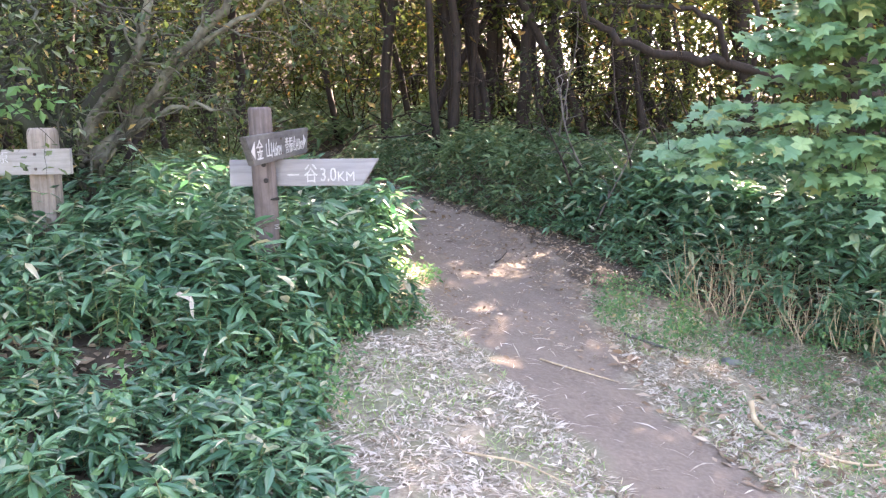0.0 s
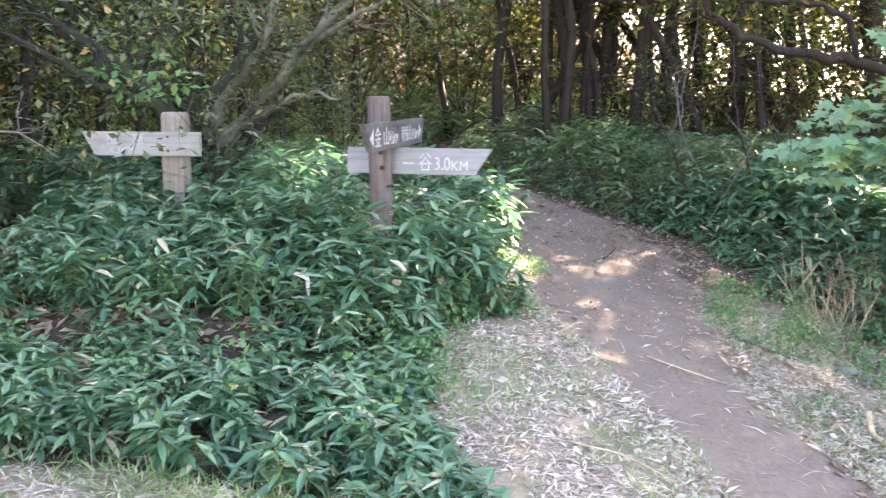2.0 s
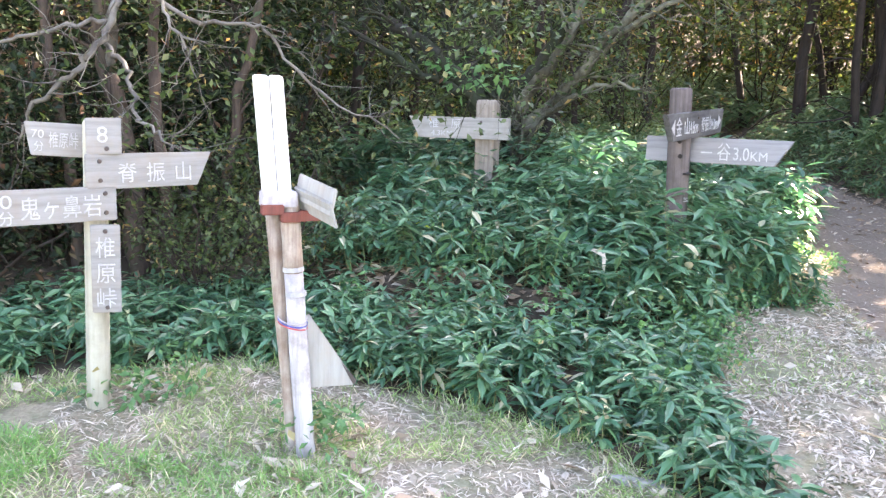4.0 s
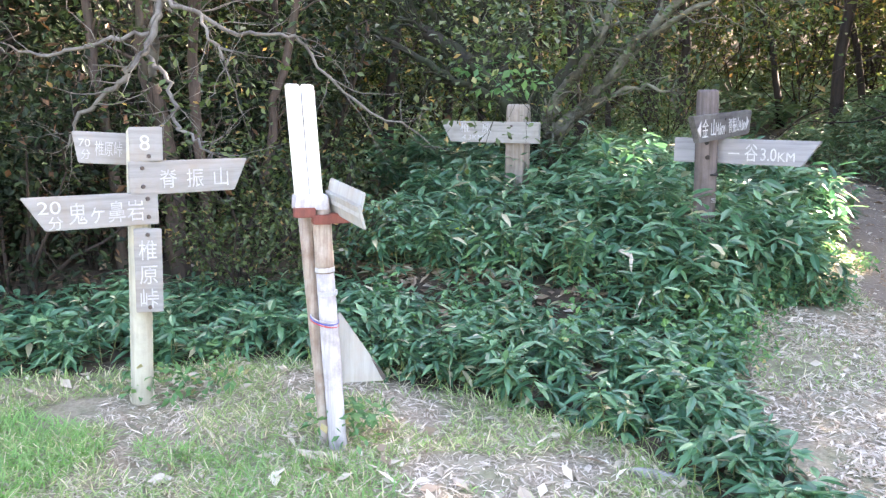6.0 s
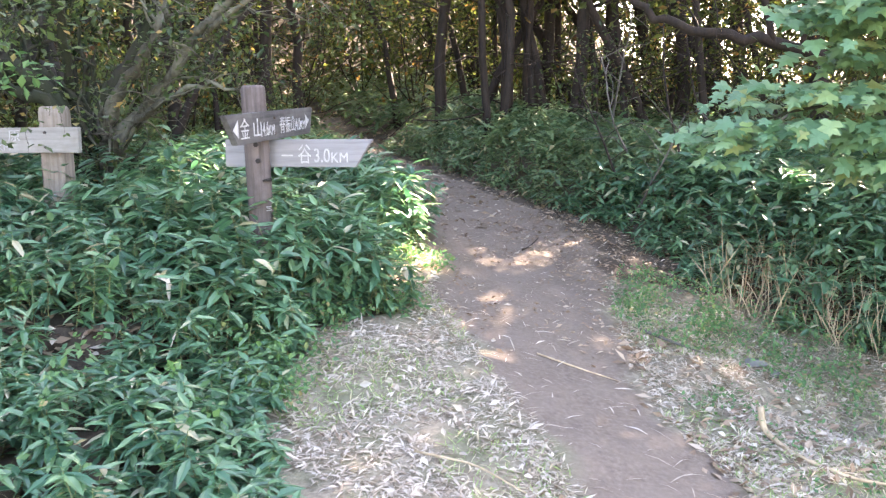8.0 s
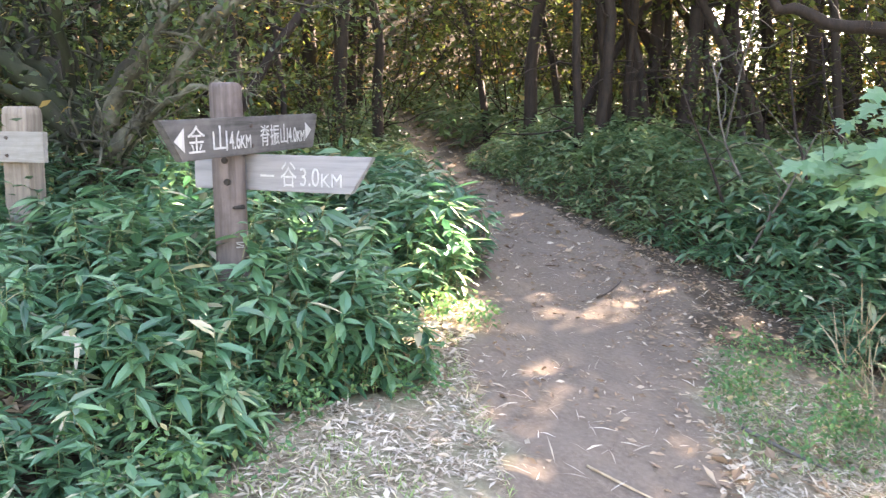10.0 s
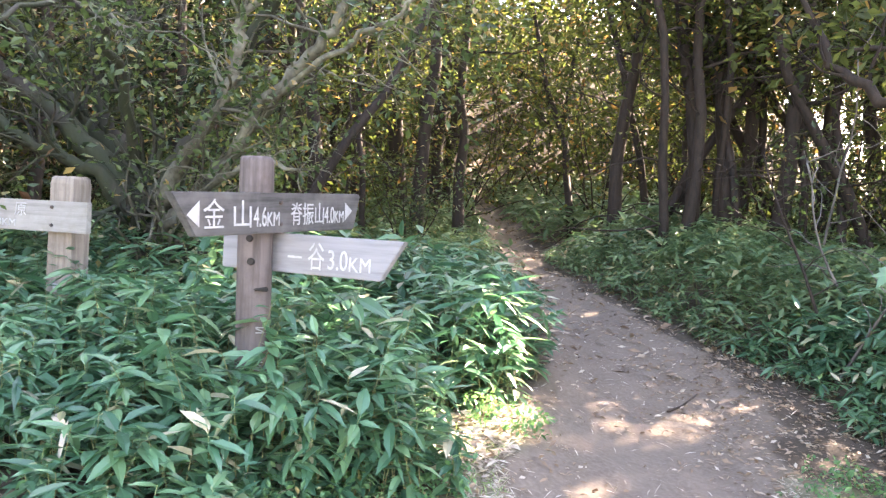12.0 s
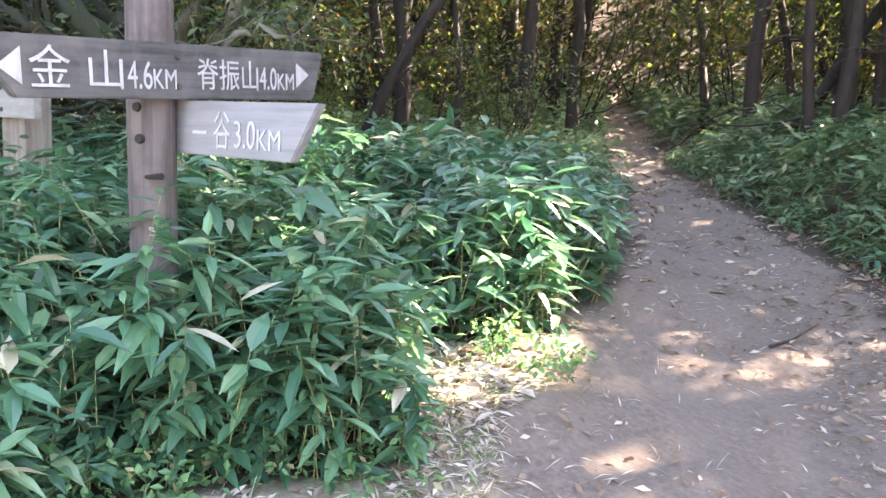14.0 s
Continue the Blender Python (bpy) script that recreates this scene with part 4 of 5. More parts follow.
# ---- trees that stand out ----
def limb_tree(name, seed, base, limbs, bark, leaf_mat, label, sprigs, leaf=0.07, per=18, twigs=4, spread=0.16, shape="oval", bend=0.05, twig_len=0.55):
    """A tree of hand-laid limbs: each a list of (x, y, z, radius). Twigs grow from the outer half; leaves sit on some of them."""
    rng = np.random.default_rng(seed)
    root = tagged(new(name), label, "tree")
    root.location = base
    off = np.array(base)
    tips = []
    wood = Heap()
    for limb in limbs:
        pts = np.array([q[:3] for q in limb]) - off
        rad = np.array([q[3] for q in limb])
        t0, t1 = np.arange(len(pts)), np.linspace(0, len(pts) - 1, len(pts) * 4)
        fine = np.stack([np.interp(t1, t0, pts[:, a]) for a in range(3)], -1)
        for _ in range(2):
            fine[1:-1] = (fine[:-2] + 2 * fine[1:-1] + fine[2:]) / 4
        fine[1:-1] += rng.normal(0, bend * 0.3, fine[1:-1].shape)
        rr = np.interp(t1, t0, rad)
        wood.add(tube(fine, rr * rng.uniform(0.9, 1.12, len(rr)), 8))
        m = len(fine)
        for _ in range(twigs):
            j = rng.integers(m // 3, m)
            d = unit(fine[min(j + 1, m - 1)] - fine[j - 1]) + rng.normal(0, 0.7, 3) + np.array([0, 0, 0.15])
            tw = wander(rng, fine[j], d, twig_len * rng.uniform(0.5, 1.3), 6, 0.24)
            r = max(rr[j] * 0.35, 0.004)
            wood.add(tube(tw, r * np.linspace(1, 0.3, 7), 4))
            for i in (3, 5):
                sub = wander(rng, tw[i], d + rng.normal(0, 0.9, 3), twig_len * 0.45, 4, 0.25)
                wood.add(tube(sub, r * 0.45 * np.linspace(1, 0.4, 5), 3))
                tips += [sub[2], sub[4]]
            tips += [tw[4], tw[6]]
    part("trunk", wood.mesh("trunk", bark, flat=False), bark, root)
    tips = np.array(tips)
    tips = tips[rng.permutation(len(tips))[:sprigs]]
    if sprigs:
        b, w, u, s = sprays(rng, tips, per, spread, leaf)
        at = b + off
        shade = ~sunlit(at) & ~((np.abs(at[:, 0] + 2.5) < 0.95) & (at[:, 1] < 5.95) & (at[:, 1] > 4.6) & (at[:, 2] < 1.5))
        b, w, u, s = b[shade], w[shade], u[shade], s[shade]
        if shape == "star":
            b[:, 2] = b[:, 2] * 0.65 + 0.35 * 0.22 * np.floor(b[:, 2] / 0.22 + 0.5)
            reach = 1.70 + np.interp(b[:, 2] + off[2], [0.6, 1.12, 1.4, 1.76, 2.6], [1.6, 0.0, 0.33, 0.50, 1.0])
            keep = b[:, 0] + off[0] > reach + rng.normal(0, 0.05, len(b))
            b, w, u, s = b[keep], w[keep], u[keep], s[keep]
            w = np.array([-0.7, -0.45, -0.38]) + rng.normal(0, 0.42, b.shape)
            u = np.array([-0.1, -0.55, 1.0]) + rng.normal(0, 0.22, b.shape)
        vf = ovals(b, w, u, s, s * 0.55) if shape == "oval" else stars(b, w, u, s)
        part("crown", mesh_of("crown", *vf, leaf_mat), leaf_mat, root)
    return root


def gz(x, y):
    return float(land(x, y))


lz = gz(-2.6, 6.8)
limb_tree("mossy_tree", 301, (-2.6, 6.8, lz), [
    [(-2.62, 6.82, lz - 0.3, 0.24), (-2.63, 6.82, lz + 0.15, 0.185), (-2.66, 6.82, lz + 0.55, 0.155), (-2.76, 6.85, lz + 0.95, 0.10)],
    [(-2.68, 6.75, lz + 0.64, 0.110), (-2.97, 6.70, lz + 1.12, 0.085), (-3.28, 6.65, lz + 1.41, 0.070), (-3.76, 6.60, lz + 1.68, 0.062), (-4.03, 6.50, lz + 1.99, 0.052), (-4.37, 6.40, lz + 2.32, 0.030)],
    [(-2.78, 6.85, lz + 0.72, 0.100), (-2.86, 6.85, lz + 1.01, 0.085), (-3.28, 6.90, lz + 1.37, 0.065), (-3.58, 6.90, lz + 1.67, 0.055), (-3.98, 6.95, lz + 2.05, 0.045), (-4.44, 7.00, lz + 2.55, 0.030)],
    [(-2.91, 6.95, lz + 0.80, 0.090), (-3.10, 7.00, lz + 1.27, 0.060), (-3.40, 7.05, lz + 1.64, 0.050), (-3.41, 7.10, lz + 2.07, 0.042), (-3.53, 7.15, lz + 2.61, 0.034), (-3.63, 7.20, lz + 3.12, 0.020)],
    [(-2.91, 7.10, lz + 0.80, 0.080), (-3.10, 7.10, lz + 1.27, 0.060), (-3.21, 7.15, lz + 1.67, 0.050), (-3.17, 7.20, lz + 2.07, 0.045), (-3.39, 7.30, lz + 2.59, 0.035), (-3.46, 7.30, lz + 3.05, 0.020)],
    [(-2.62, 6.80, lz + 0.64, 0.110), (-2.55, 6.80, lz + 1.05, 0.080), (-2.32, 6.80, lz + 1.33, 0.060), (-2.16, 6.82, lz + 1.64, 0.052), (-2.00, 6.85, lz + 1.99, 0.048), (-1.77, 6.90, lz + 2.38, 0.040), (-1.56, 6.90, lz + 2.70, 0.025)],
    [(-2.67, 6.70, lz + 0.64, 0.080), (-2.84, 6.60, lz + 1.00, 0.060), (-3.10, 6.50, lz + 1.15, 0.045), (-3.41, 6.40, lz + 1.23, 0.038), (-3.82, 6.30, lz + 1.50, 0.030), (-4.14, 6.20, lz + 1.70, 0.018)],
    [(-2.86, 6.85, lz + 1.1, 0.043), (-2.7, 6.5, lz + 1.75, 0.035), (-2.45, 5.8, lz + 2.0, 0.020), (-2.15, 5.1, lz + 1.80, 0.013), (-1.85, 4.5, lz + 1.46, 0.008), (-1.84, 4.40, lz + 1.38, 0.007), (-2.0, 4.35, lz + 1.16, 0.006)],
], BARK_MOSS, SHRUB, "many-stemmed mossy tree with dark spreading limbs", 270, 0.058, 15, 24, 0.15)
limb_tree("lichened_tree", 305, (-2.5, 6.7, lz), [
    [(-2.46, 6.72, lz - 0.3, 0.12), (-2.48, 6.72, lz + 0.3, 0.10), (-2.51, 6.73, lz + 0.72, 0.075)],
    [(-2.53, 6.70, lz + 0.81, 0.070), (-2.36, 6.65, lz + 1.12, 0.055), (-2.06, 6.60, lz + 1.42, 0.045), (-1.94, 6.60, lz + 1.76, 0.040), (-1.90, 6.60, lz + 2.09, 0.034), (-1.72, 6.60, lz + 2.33, 0.028), (-1.65, 6.60, lz + 2.69, 0.016)],
    [(-2.52, 6.75, lz + 0.69, 0.070), (-2.23, 6.70, lz + 0.93, 0.055), (-1.89, 6.60, lz + 1.23, 0.046), (-1.65, 6.55, lz + 1.57, 0.042), (-1.31, 6.50, lz + 1.82, 0.036), (-1.13, 6.45, lz + 2.05, 0.030), (-1.02, 6.40, lz + 2.26, 0.020)],
    [(-1.84, 6.60, lz + 1.34, 0.026), (-1.37, 6.40, lz + 1.67, 0.022), (-1.03, 6.30, lz + 1.84, 0.018), (-0.70, 6.20, lz + 1.96, 0.015), (-0.49, 6.15, lz + 2.06, 0.011), (-0.28, 6.10, lz + 2.10, 0.006)],
    [(-3.94, 6.90, lz + 2.03, 0.012), (-3.57, 6.20, lz + 2.16, 0.012), (-2.51, 5.90, lz + 2.01, 0.012), (-2.02, 5.70, lz + 1.82, 0.009), (-1.62, 5.60, lz + 1.75, 0.004)],
    [(-2.53, 6.70, lz + 0.57, 0.050), (-2.28, 6.60, lz + 0.81, 0.035), (-2.04, 6.50, lz + 1.00, 0.026), (-1.60, 6.40, lz + 1.18, 0.016), (-1.24, 6.30, lz + 1.07, 0.006)],
], BARK_LICHEN_LIT, SHRUB, "leaning tree with lichened crooked limbs, coloured paler for light, beside a mossy one", 220, 0.058, 15, 22, 0.15)

rng = np.random.default_rng(77)
twig_c = np.array([(-2.06, 4.35, 1.56), (-2.18, 4.35, 1.62), (-1.92, 4.36, 1.64), (-1.82, 4.36, 1.55), (-1.74, 4.40, 1.57), (-1.98, 4.34, 1.52)])
tb, tw_, tu, ts = sprays(rng, twig_c, 13, 0.06, 0.07)
tagged(new("leafy_twig", mesh_of("leafy_twig", *ovals(tb, tw_, tu, ts, ts * 0.6), WEED)), "leafy twig end hanging before the wood", "twig", kind="stuff")

limb_tree("brown_trunked_tree", 302, (-4.6, 4.0, gz(-4.6, 4.0)), [
    [(-4.47, 4.0, -0.3, 0.10), (-4.54, 4.0, 0.23, 0.078), (-4.56, 4.0, 0.78, 0.075), (-4.66, 4.0, 1.3, 0.07), (-4.77, 4.0, 1.67, 0.068), (-4.77, 4.0, 2.32, 0.055), (-4.65, 4.1, 4.2, 0.03)],
    [(-4.3, 4.15, -0.2, 0.06), (-4.32, 4.13, 0.7, 0.045), (-4.45, 4.1, 1.6, 0.04), (-4.3, 4.15, 2.8, 0.03), (-4.1, 4.2, 4.0, 0.015)],
    [(-4.85, 3.8, -0.2, 0.05), (-4.9, 3.75, 0.8, 0.04), (-5.0, 3.7, 1.8, 0.034), (-5.2, 3.6, 3.2, 0.02)],
    [(-4.1, 4.5, -0.2, 0.05), (-4.05, 4.5, 0.8, 0.04), (-3.9, 4.6, 1.8, 0.034), (-3.7, 4.7, 3.2, 0.02)],
], BARK_BROWN, SHRUB, "brown several-stemmed tree behind bamboo grass", 110, 0.07, 20, 14, 0.2)

limb_tree("bare_twigged_tree", 306, (-4.5, 3.3, gz(-4.5, 3.3)), [
    [(-4.70, 4.0, 1.55, 0.034), (-4.4, 3.7, 1.95, 0.03), (-3.95, 3.35, 2.25, 0.026), (-3.92, 3.3, 2.0, 0.024), (-3.91, 3.2, 1.81, 0.022), (-3.92, 3.1, 1.63, 0.020), (-3.96, 3.0, 1.52, 0.018), (-4.13, 2.95, 1.40, 0.016), (-4.26, 2.9, 1.27, 0.012), (-4.33, 2.85, 1.06, 0.006)],
    [(-3.95, 3.2, 1.67, 0.016), (-3.69, 3.1, 1.53, 0.014), (-3.58, 3.05, 1.38, 0.013), (-3.54, 3.0, 1.23, 0.011), (-3.33, 2.95, 1.16, 0.008), (-3.17, 2.9, 1.08, 0.004)],
    [(-3.91, 3.2, 1.81, 0.016), (-4.08, 3.0, 1.76, 0.013), (-4.37, 2.9, 1.67, 0.011), (-4.66, 2.8, 1.67, 0.008), (-4.84, 2.7, 1.79, 0.004)],
    [(-3.93, 3.3, 2.03, 0.016), (-3.45, 3.1, 1.92, 0.012), (-3.20, 3.0, 1.70, 0.008), (-3.10, 2.95, 1.57, 0.004)],
    [(-3.95, 3.35, 2.05, 0.016), (-3.39, 3.4, 1.78, 0.013), (-3.11, 3.5, 1.83, 0.011), (-3.02, 3.6, 1.71, 0.010), (-2.72, 3.8, 1.37, 0.008), (-2.33, 4.0, 1.14, 0.004)],
    [(-3.95, 3.35, 2.2, 0.018), (-3.6, 3.2, 2.3, 0.014), (-3.2, 3.1, 2.2, 0.010), (-2.8, 3.0, 2.25, 0.005)],
], BARK_GREY, SHRUB, "grey small tree with a tangle of bare crooked twigs", 60, 0.055, 9, 17, 0.12, bend=0.05, twig_len=0.42)

mz = gz(4.2, 7.3)
limb_tree("crooked_limbed_tree", 303, (4.2, 7.3, mz), [
    [(4.2, 7.3, mz - 0.2, 0.213), (4.18, 7.28, mz + 0.8, 0.175), (4.0, 7.2, mz + 1.6, 0.150), (4.1, 7.2, mz + 2.8, 0.100), (4.0, 7.3, mz + 4.5, 0.037)],
    [(4.05, 7.22, mz + 1.45, 0.064), (3.30, 7.05, 1.74, 0.051), (2.80, 6.95, 1.88, 0.044), (2.30, 6.85, 1.96, 0.037), (1.90, 6.95, 2.08, 0.032), (1.60, 7.05, 2.31, 0.026), (1.47, 7.1, 2.71, 0.016), (1.15, 7.3, 3.06, 0.009)],
    [(2.80, 6.95, 1.88, 0.030), (2.70, 6.9, 2.21, 0.026), (2.40, 6.95, 2.36, 0.022), (1.95, 7.1, 2.38, 0.016), (1.35, 7.4, 2.51, 0.009)],
    [(3.05, 7.0, 1.81, 0.026), (3.05, 6.85, 2.26, 0.022), (2.80, 6.8, 2.66, 0.018), (2.95, 6.9, 3.26, 0.009)],
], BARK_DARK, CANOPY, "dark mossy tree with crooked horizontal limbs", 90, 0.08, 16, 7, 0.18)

limb_tree("maple_tree", 304, (3.75, 5.5, gz(3.75, 5.5)), [
    [(3.95, 5.5, -0.6, 0.06), (3.90, 5.45, 0.4, 0.052), (3.82, 5.4, 1.2, 0.045), (3.80, 5.4, 2.1, 0.035), (3.70, 5.4, 3.2, 0.016)],
    [(3.82, 5.4, 1.15, 0.026), (3.30, 5.25, 1.35, 0.018), (2.90, 5.15, 1.42, 0.014), (2.55, 5.15, 1.36, 0.010), (2.22, 5.25, 1.27, 0.006), (1.85, 5.3, 1.16, 0.004)],
    [(3.82, 5.4, 1.5, 0.026), (3.35, 5.2, 1.72, 0.018), (3.05, 5.1, 1.85, 0.012), (2.72, 5.1, 1.86, 0.007), (2.58, 5.1, 1.78, 0.004)],
    [(3.83, 5.4, 1.05, 0.022), (3.35, 5.1, 1.22, 0.016), (3.05, 5.0, 1.26, 0.009), (2.85, 5.0, 1.22, 0.004)],
    [(3.82, 5.4, 1.8, 0.024), (3.35, 5.1, 2.1, 0.016), (3.00, 5.0, 2.2, 0.009), (2.70, 5.0, 2.15, 0.005)],
    [(3.82, 5.4, 1.3, 0.022), (3.50, 5.0, 1.55, 0.016), (3.20, 4.75, 1.7, 0.009)],
    [(3.82, 5.4, 1.6, 0.022), (3.60, 5.0, 1.95, 0.016), (3.35, 4.75, 2.05, 0.009)],
    [(3.82, 5.4, 1.05, 0.022), (3.60, 5.1, 1.25, 0.016), (3.30, 4.95, 1.32, 0.009)],
    [(3.80, 5.4, 2.0, 0.022), (3.40, 5.2, 2.45, 0.016), (3.00, 5.1, 2.6, 0.009)],
], BARK_MOSS, MAPLE, "young maple with broad fresh green lobed leaves", 440, 0.105, 9, 19, 0.13, "star", bend=0.02, twig_len=0.28)

# pale sapling and a few thin saplings before the dark trunks
for i, (x, y, h, lean, mat, what) in enumerate(((2.1, 11.6, 2.6, 0.10, BARK_GREY, "pale dead sapling leaning against the dark wood"), (2.0, 8.9, 1.8, -0.25, BARK_DARK, "thin leaning dark sapling"),
                                               (1.9, 8.5, 1.3, 0.35, BARK_GREY, "thin bare sapling in bamboo grass"), (2.6, 9.0, 2.2, -0.2, BARK_DARK, "thin leaning dark sapling"),
                                               (2.9, 9.3, 1.7, 0.6, BARK_GREY, "thin bare sapling in bamboo grass"), (3.3, 9.0, 2.0, -0.5, BARK_DARK, "thin leaning dark sapling"),
                                               (2.3, 9.4, 1.6, -0.7, BARK_GREY, "thin bare sapling in bamboo grass"))):
    rng = np.random.default_rng(400 + i)
    root = tagged(new("sapling"), what, "sapling", "saplings")
    root.location = (x, y, gz(x, y))
    line = wander(rng, (0, 0, -0.1), (lean, 0, 1), h, 9, 0.08)
    hp = Heap()
    hp.add(tube(line, 0.016 * np.linspace(1, 0.3, 10), 6))
    part("stem", hp.mesh("stem", mat, flat=False), mat, root)
    for j in range(3, 10):
        hp = Heap()
        hp.add(tube(wander(rng, line[j], (rng.normal(), rng.normal(), 0.5), 0.6, 5, 0.25), 0.006 * np.linspace(1, 0.3, 6), 4))
        part("twig", hp.mesh("twig", mat), mat, root)


# ---- signposts ----
def board_bm(outline, thick, rag=0.0, seed=0):
    """A sawn board from its outline in x and z, standing on y = 0, its face towards -y, with slightly worn edges."""
    rng = random.Random(seed)
    bm = bmesh.new()
    vs = [bm.verts.new((x + rng.uniform(-rag, rag), 0, z + rng.uniform(-rag, rag))) for x, z in outline]
    f = bm.faces.new(vs)
    if f.normal.y > 0:
        f.normal_flip()
    ext = bmesh.ops.extrude_face_region(bm, geom=[f])
    bmesh.ops.translate(bm, vec=(0, thick, 0), verts=[v for v in ext["geom"] if isinstance(v, bmesh.types.BMVert)])
    bmesh.ops.recalc_face_normals(bm, faces=bm.faces)
    bmesh.ops.bevel(bm, geom=bm.edges[:], offset=0.004, segments=2, affect="EDGES", clamp_overlap=True)
    return bm


def post_bm(radius, height, sides=12, dome=0.015, square=False, seed=0, lean=0.0):
    """A post from z = -0.3 up, with a worn top."""
    rng = random.Random(seed)
    bm = bmesh.new()
    if square:
        ring = [(-1, -0.86), (-0.86, -1), (0.86, -1), (1, -0.86), (1, 0.86), (0.86, 1), (-0.86, 1), (-1, 0.86)]
    else:
        ring = [(math.cos(2 * math.pi * i / sides), math.sin(2 * math.pi * i / sides)) for i in range(sides)]
    levels = [(-0.3, 1.0), (0.15 * height, 1.02), (0.4 * height, 0.99), (0.7 * height, 1.0), (height - dome * 1.6, 0.985), (height - dome * 0.5, 0.93), (height, 0.80)]
    rows = []
    for z, k in levels:
        rows.append([bm.verts.new((a * radius * k * rng.uniform(0.985, 1.015), b * radius * k * rng.uniform(0.985, 1.015), z + (rng.uniform(-0.004, 0.004) if z > 0 else 0))) for a, b in ring])
    n = len(ring)
    for lo, hi in zip(rows, rows[1:]):
        for i in range(n):
            bm.faces.new((lo[i], lo[(i + 1) % n], hi[(i + 1) % n], hi[i]))
    bm.faces.new(rows[-1])
    bm.faces.new(rows[0][::-1])
    return bm


def bolt_bm(r=0.011):
    bm = bmesh.new()
    bmesh.ops.create_cone(bm, cap_ends=True, segments=10, radius1=r, radius2=r * 0.75, depth=0.012, matrix=Matrix.Rotation(radians(90), 4, "X"))
    return bm


def lettering(text, size, x, z, parent, width=0.0, y=-0.0035, tilt=0.0):
    """Painted letters on a board's face (towards -y), left edge at x, foot at z, squeezed to the width if given."""
    cu = bpy.data.curves.new("lettering", "FONT")
    cu.body, cu.size, cu.extrude, cu.offset = text, size, 0.0012, 0.0
    tmp = bpy.data.objects.new("lettering", cu)
    scene.collection.objects.link(tmp)
    me = bpy.data.meshes.new_from_object(tmp.evaluated_get(bpy.context.evaluated_depsgraph_get()))
    bpy.data.objects.remove(tmp)
    bpy.data.curves.remove(cu)
    me.name = "lettering"
    me.materials.clear()
    me.materials.append(LETTER)
    xs = [v.co.x for v in me.vertices] or [0, 1]
    k = width / (max(xs) - min(xs)) if width else 1.0
    me.transform(Matrix.Diagonal((k, 1, 1, 1)) @ Matrix.Translation((-min(xs), 0, 0)))
    ob = part("lettering", me, LETTER, parent, "white painted lettering")
    ob.matrix_local = pose(x, y, z, 90, tilt, 0)
    return ob


def arrow(pts, parent):
    bm = bmesh.new()
    bm.faces.new([bm.verts.new((x, -0.003, z)) for x, z in pts])
    ext = bmesh.ops.extrude_face_region(bm, geom=bm.faces[:])
    bmesh.ops.translate(bm, vec=(0, 0.002, 0), verts=[v for v in ext["geom"] if isinstance(v, bmesh.types.BMVert)])
    bmesh.ops.recalc_face_normals(bm, faces=bm.faces)
    part("arrow", bm, LETTER, parent, "white painted arrow head")


def signpost(label, x, y, foot):
    root = tagged(new("signpost"), label, "signpost")
    root.location = (x, y, foot)
    return root


def hung(name, outline, thick, mat, root, origin, along, label, seed, bolts=()):
    """A board under a signpost; origin: its local zero, along: the world way of its length (x, y, z)."""
    b = part(name, board_bm(outline, thick, 0.003, seed), mat, root, label)
    a = Vector(along).normalized()
    back = Vector((0, 0, 1)).cross(a).normalized()
    up = a.cross(back)
    m = Matrix((a, back, up)).transposed().to_4x4()
    m.translation = Vector(origin) - root.location
    b.matrix_local = m
    for bx, bz in bolts:
        o = part("bolt", bolt_bm(), IRON, b)
        o.location = (bx, -0.004, bz)
    return b


# post with the dark two-way board and the pale board
f2 = gz(-0.735, 4.985)
two_way = signpost("brown-grey wooden post with two lettered direction boards in bamboo grass", -0.735, 4.985, f2)
p = part("post", post_bm(0.074, 1.512 - f2, 16, 0.012, seed=2), WOOD_BROWN, two_way, flat=False)
p.rotation_euler = (0, radians(-1.5), 0)
b = hung("board", [(-0.68, 0.083), (0.56, 0.083), (0.575, 0.075), (0.525, -0.083), (-0.555, -0.083)], 0.036, BOARD_DARK, two_way,
         (-0.642, 5.035, 1.282), (0.18, 1.236, 0.063), "dark weathered two-way board", 5, ((-0.05, 0.045), (-0.05, -0.045)))
arrow([(-0.60, 0.0), (-0.535, 0.052), (-0.535, -0.048)], b)
lettering("金", 0.125, -0.515, -0.046, b, 0.115)
lettering("山", 0.12, -0.345, -0.046, b, 0.105)
lettering("4.6", 0.115, -0.225, -0.052, b, 0.082)
lettering("KM", 0.085, -0.138, -0.052, b, 0.08)
lettering("脊振山", 0.105, 0.02, -0.044, b, 0.245)
lettering("4.0", 0.105, 0.272, -0.048, b, 0.075)
lettering("KM", 0.08, 0.352, -0.048, b, 0.075)
arrow([(0.50, 0.005), (0.44, 0.045), (0.44, -0.04)], b)
b = hung("board", [(-0.27, 0.083), (0.70, 0.083), (0.592, -0.083), (-0.27, -0.083)], 0.032, BOARD_PALE, two_way,
         (-0.735, 5.052, 1.112), (0.70, -0.155, 0.0), "pale grey pointed direction board", 6)
lettering("一", 0.11, 0.115, -0.055, b, 0.075)
lettering("谷", 0.125, 0.225, -0.05, b, 0.085)
lettering("3.0", 0.115, 0.33, -0.052, b, 0.10)
lettering("KM", 0.085, 0.44, -0.054, b, 0.105)
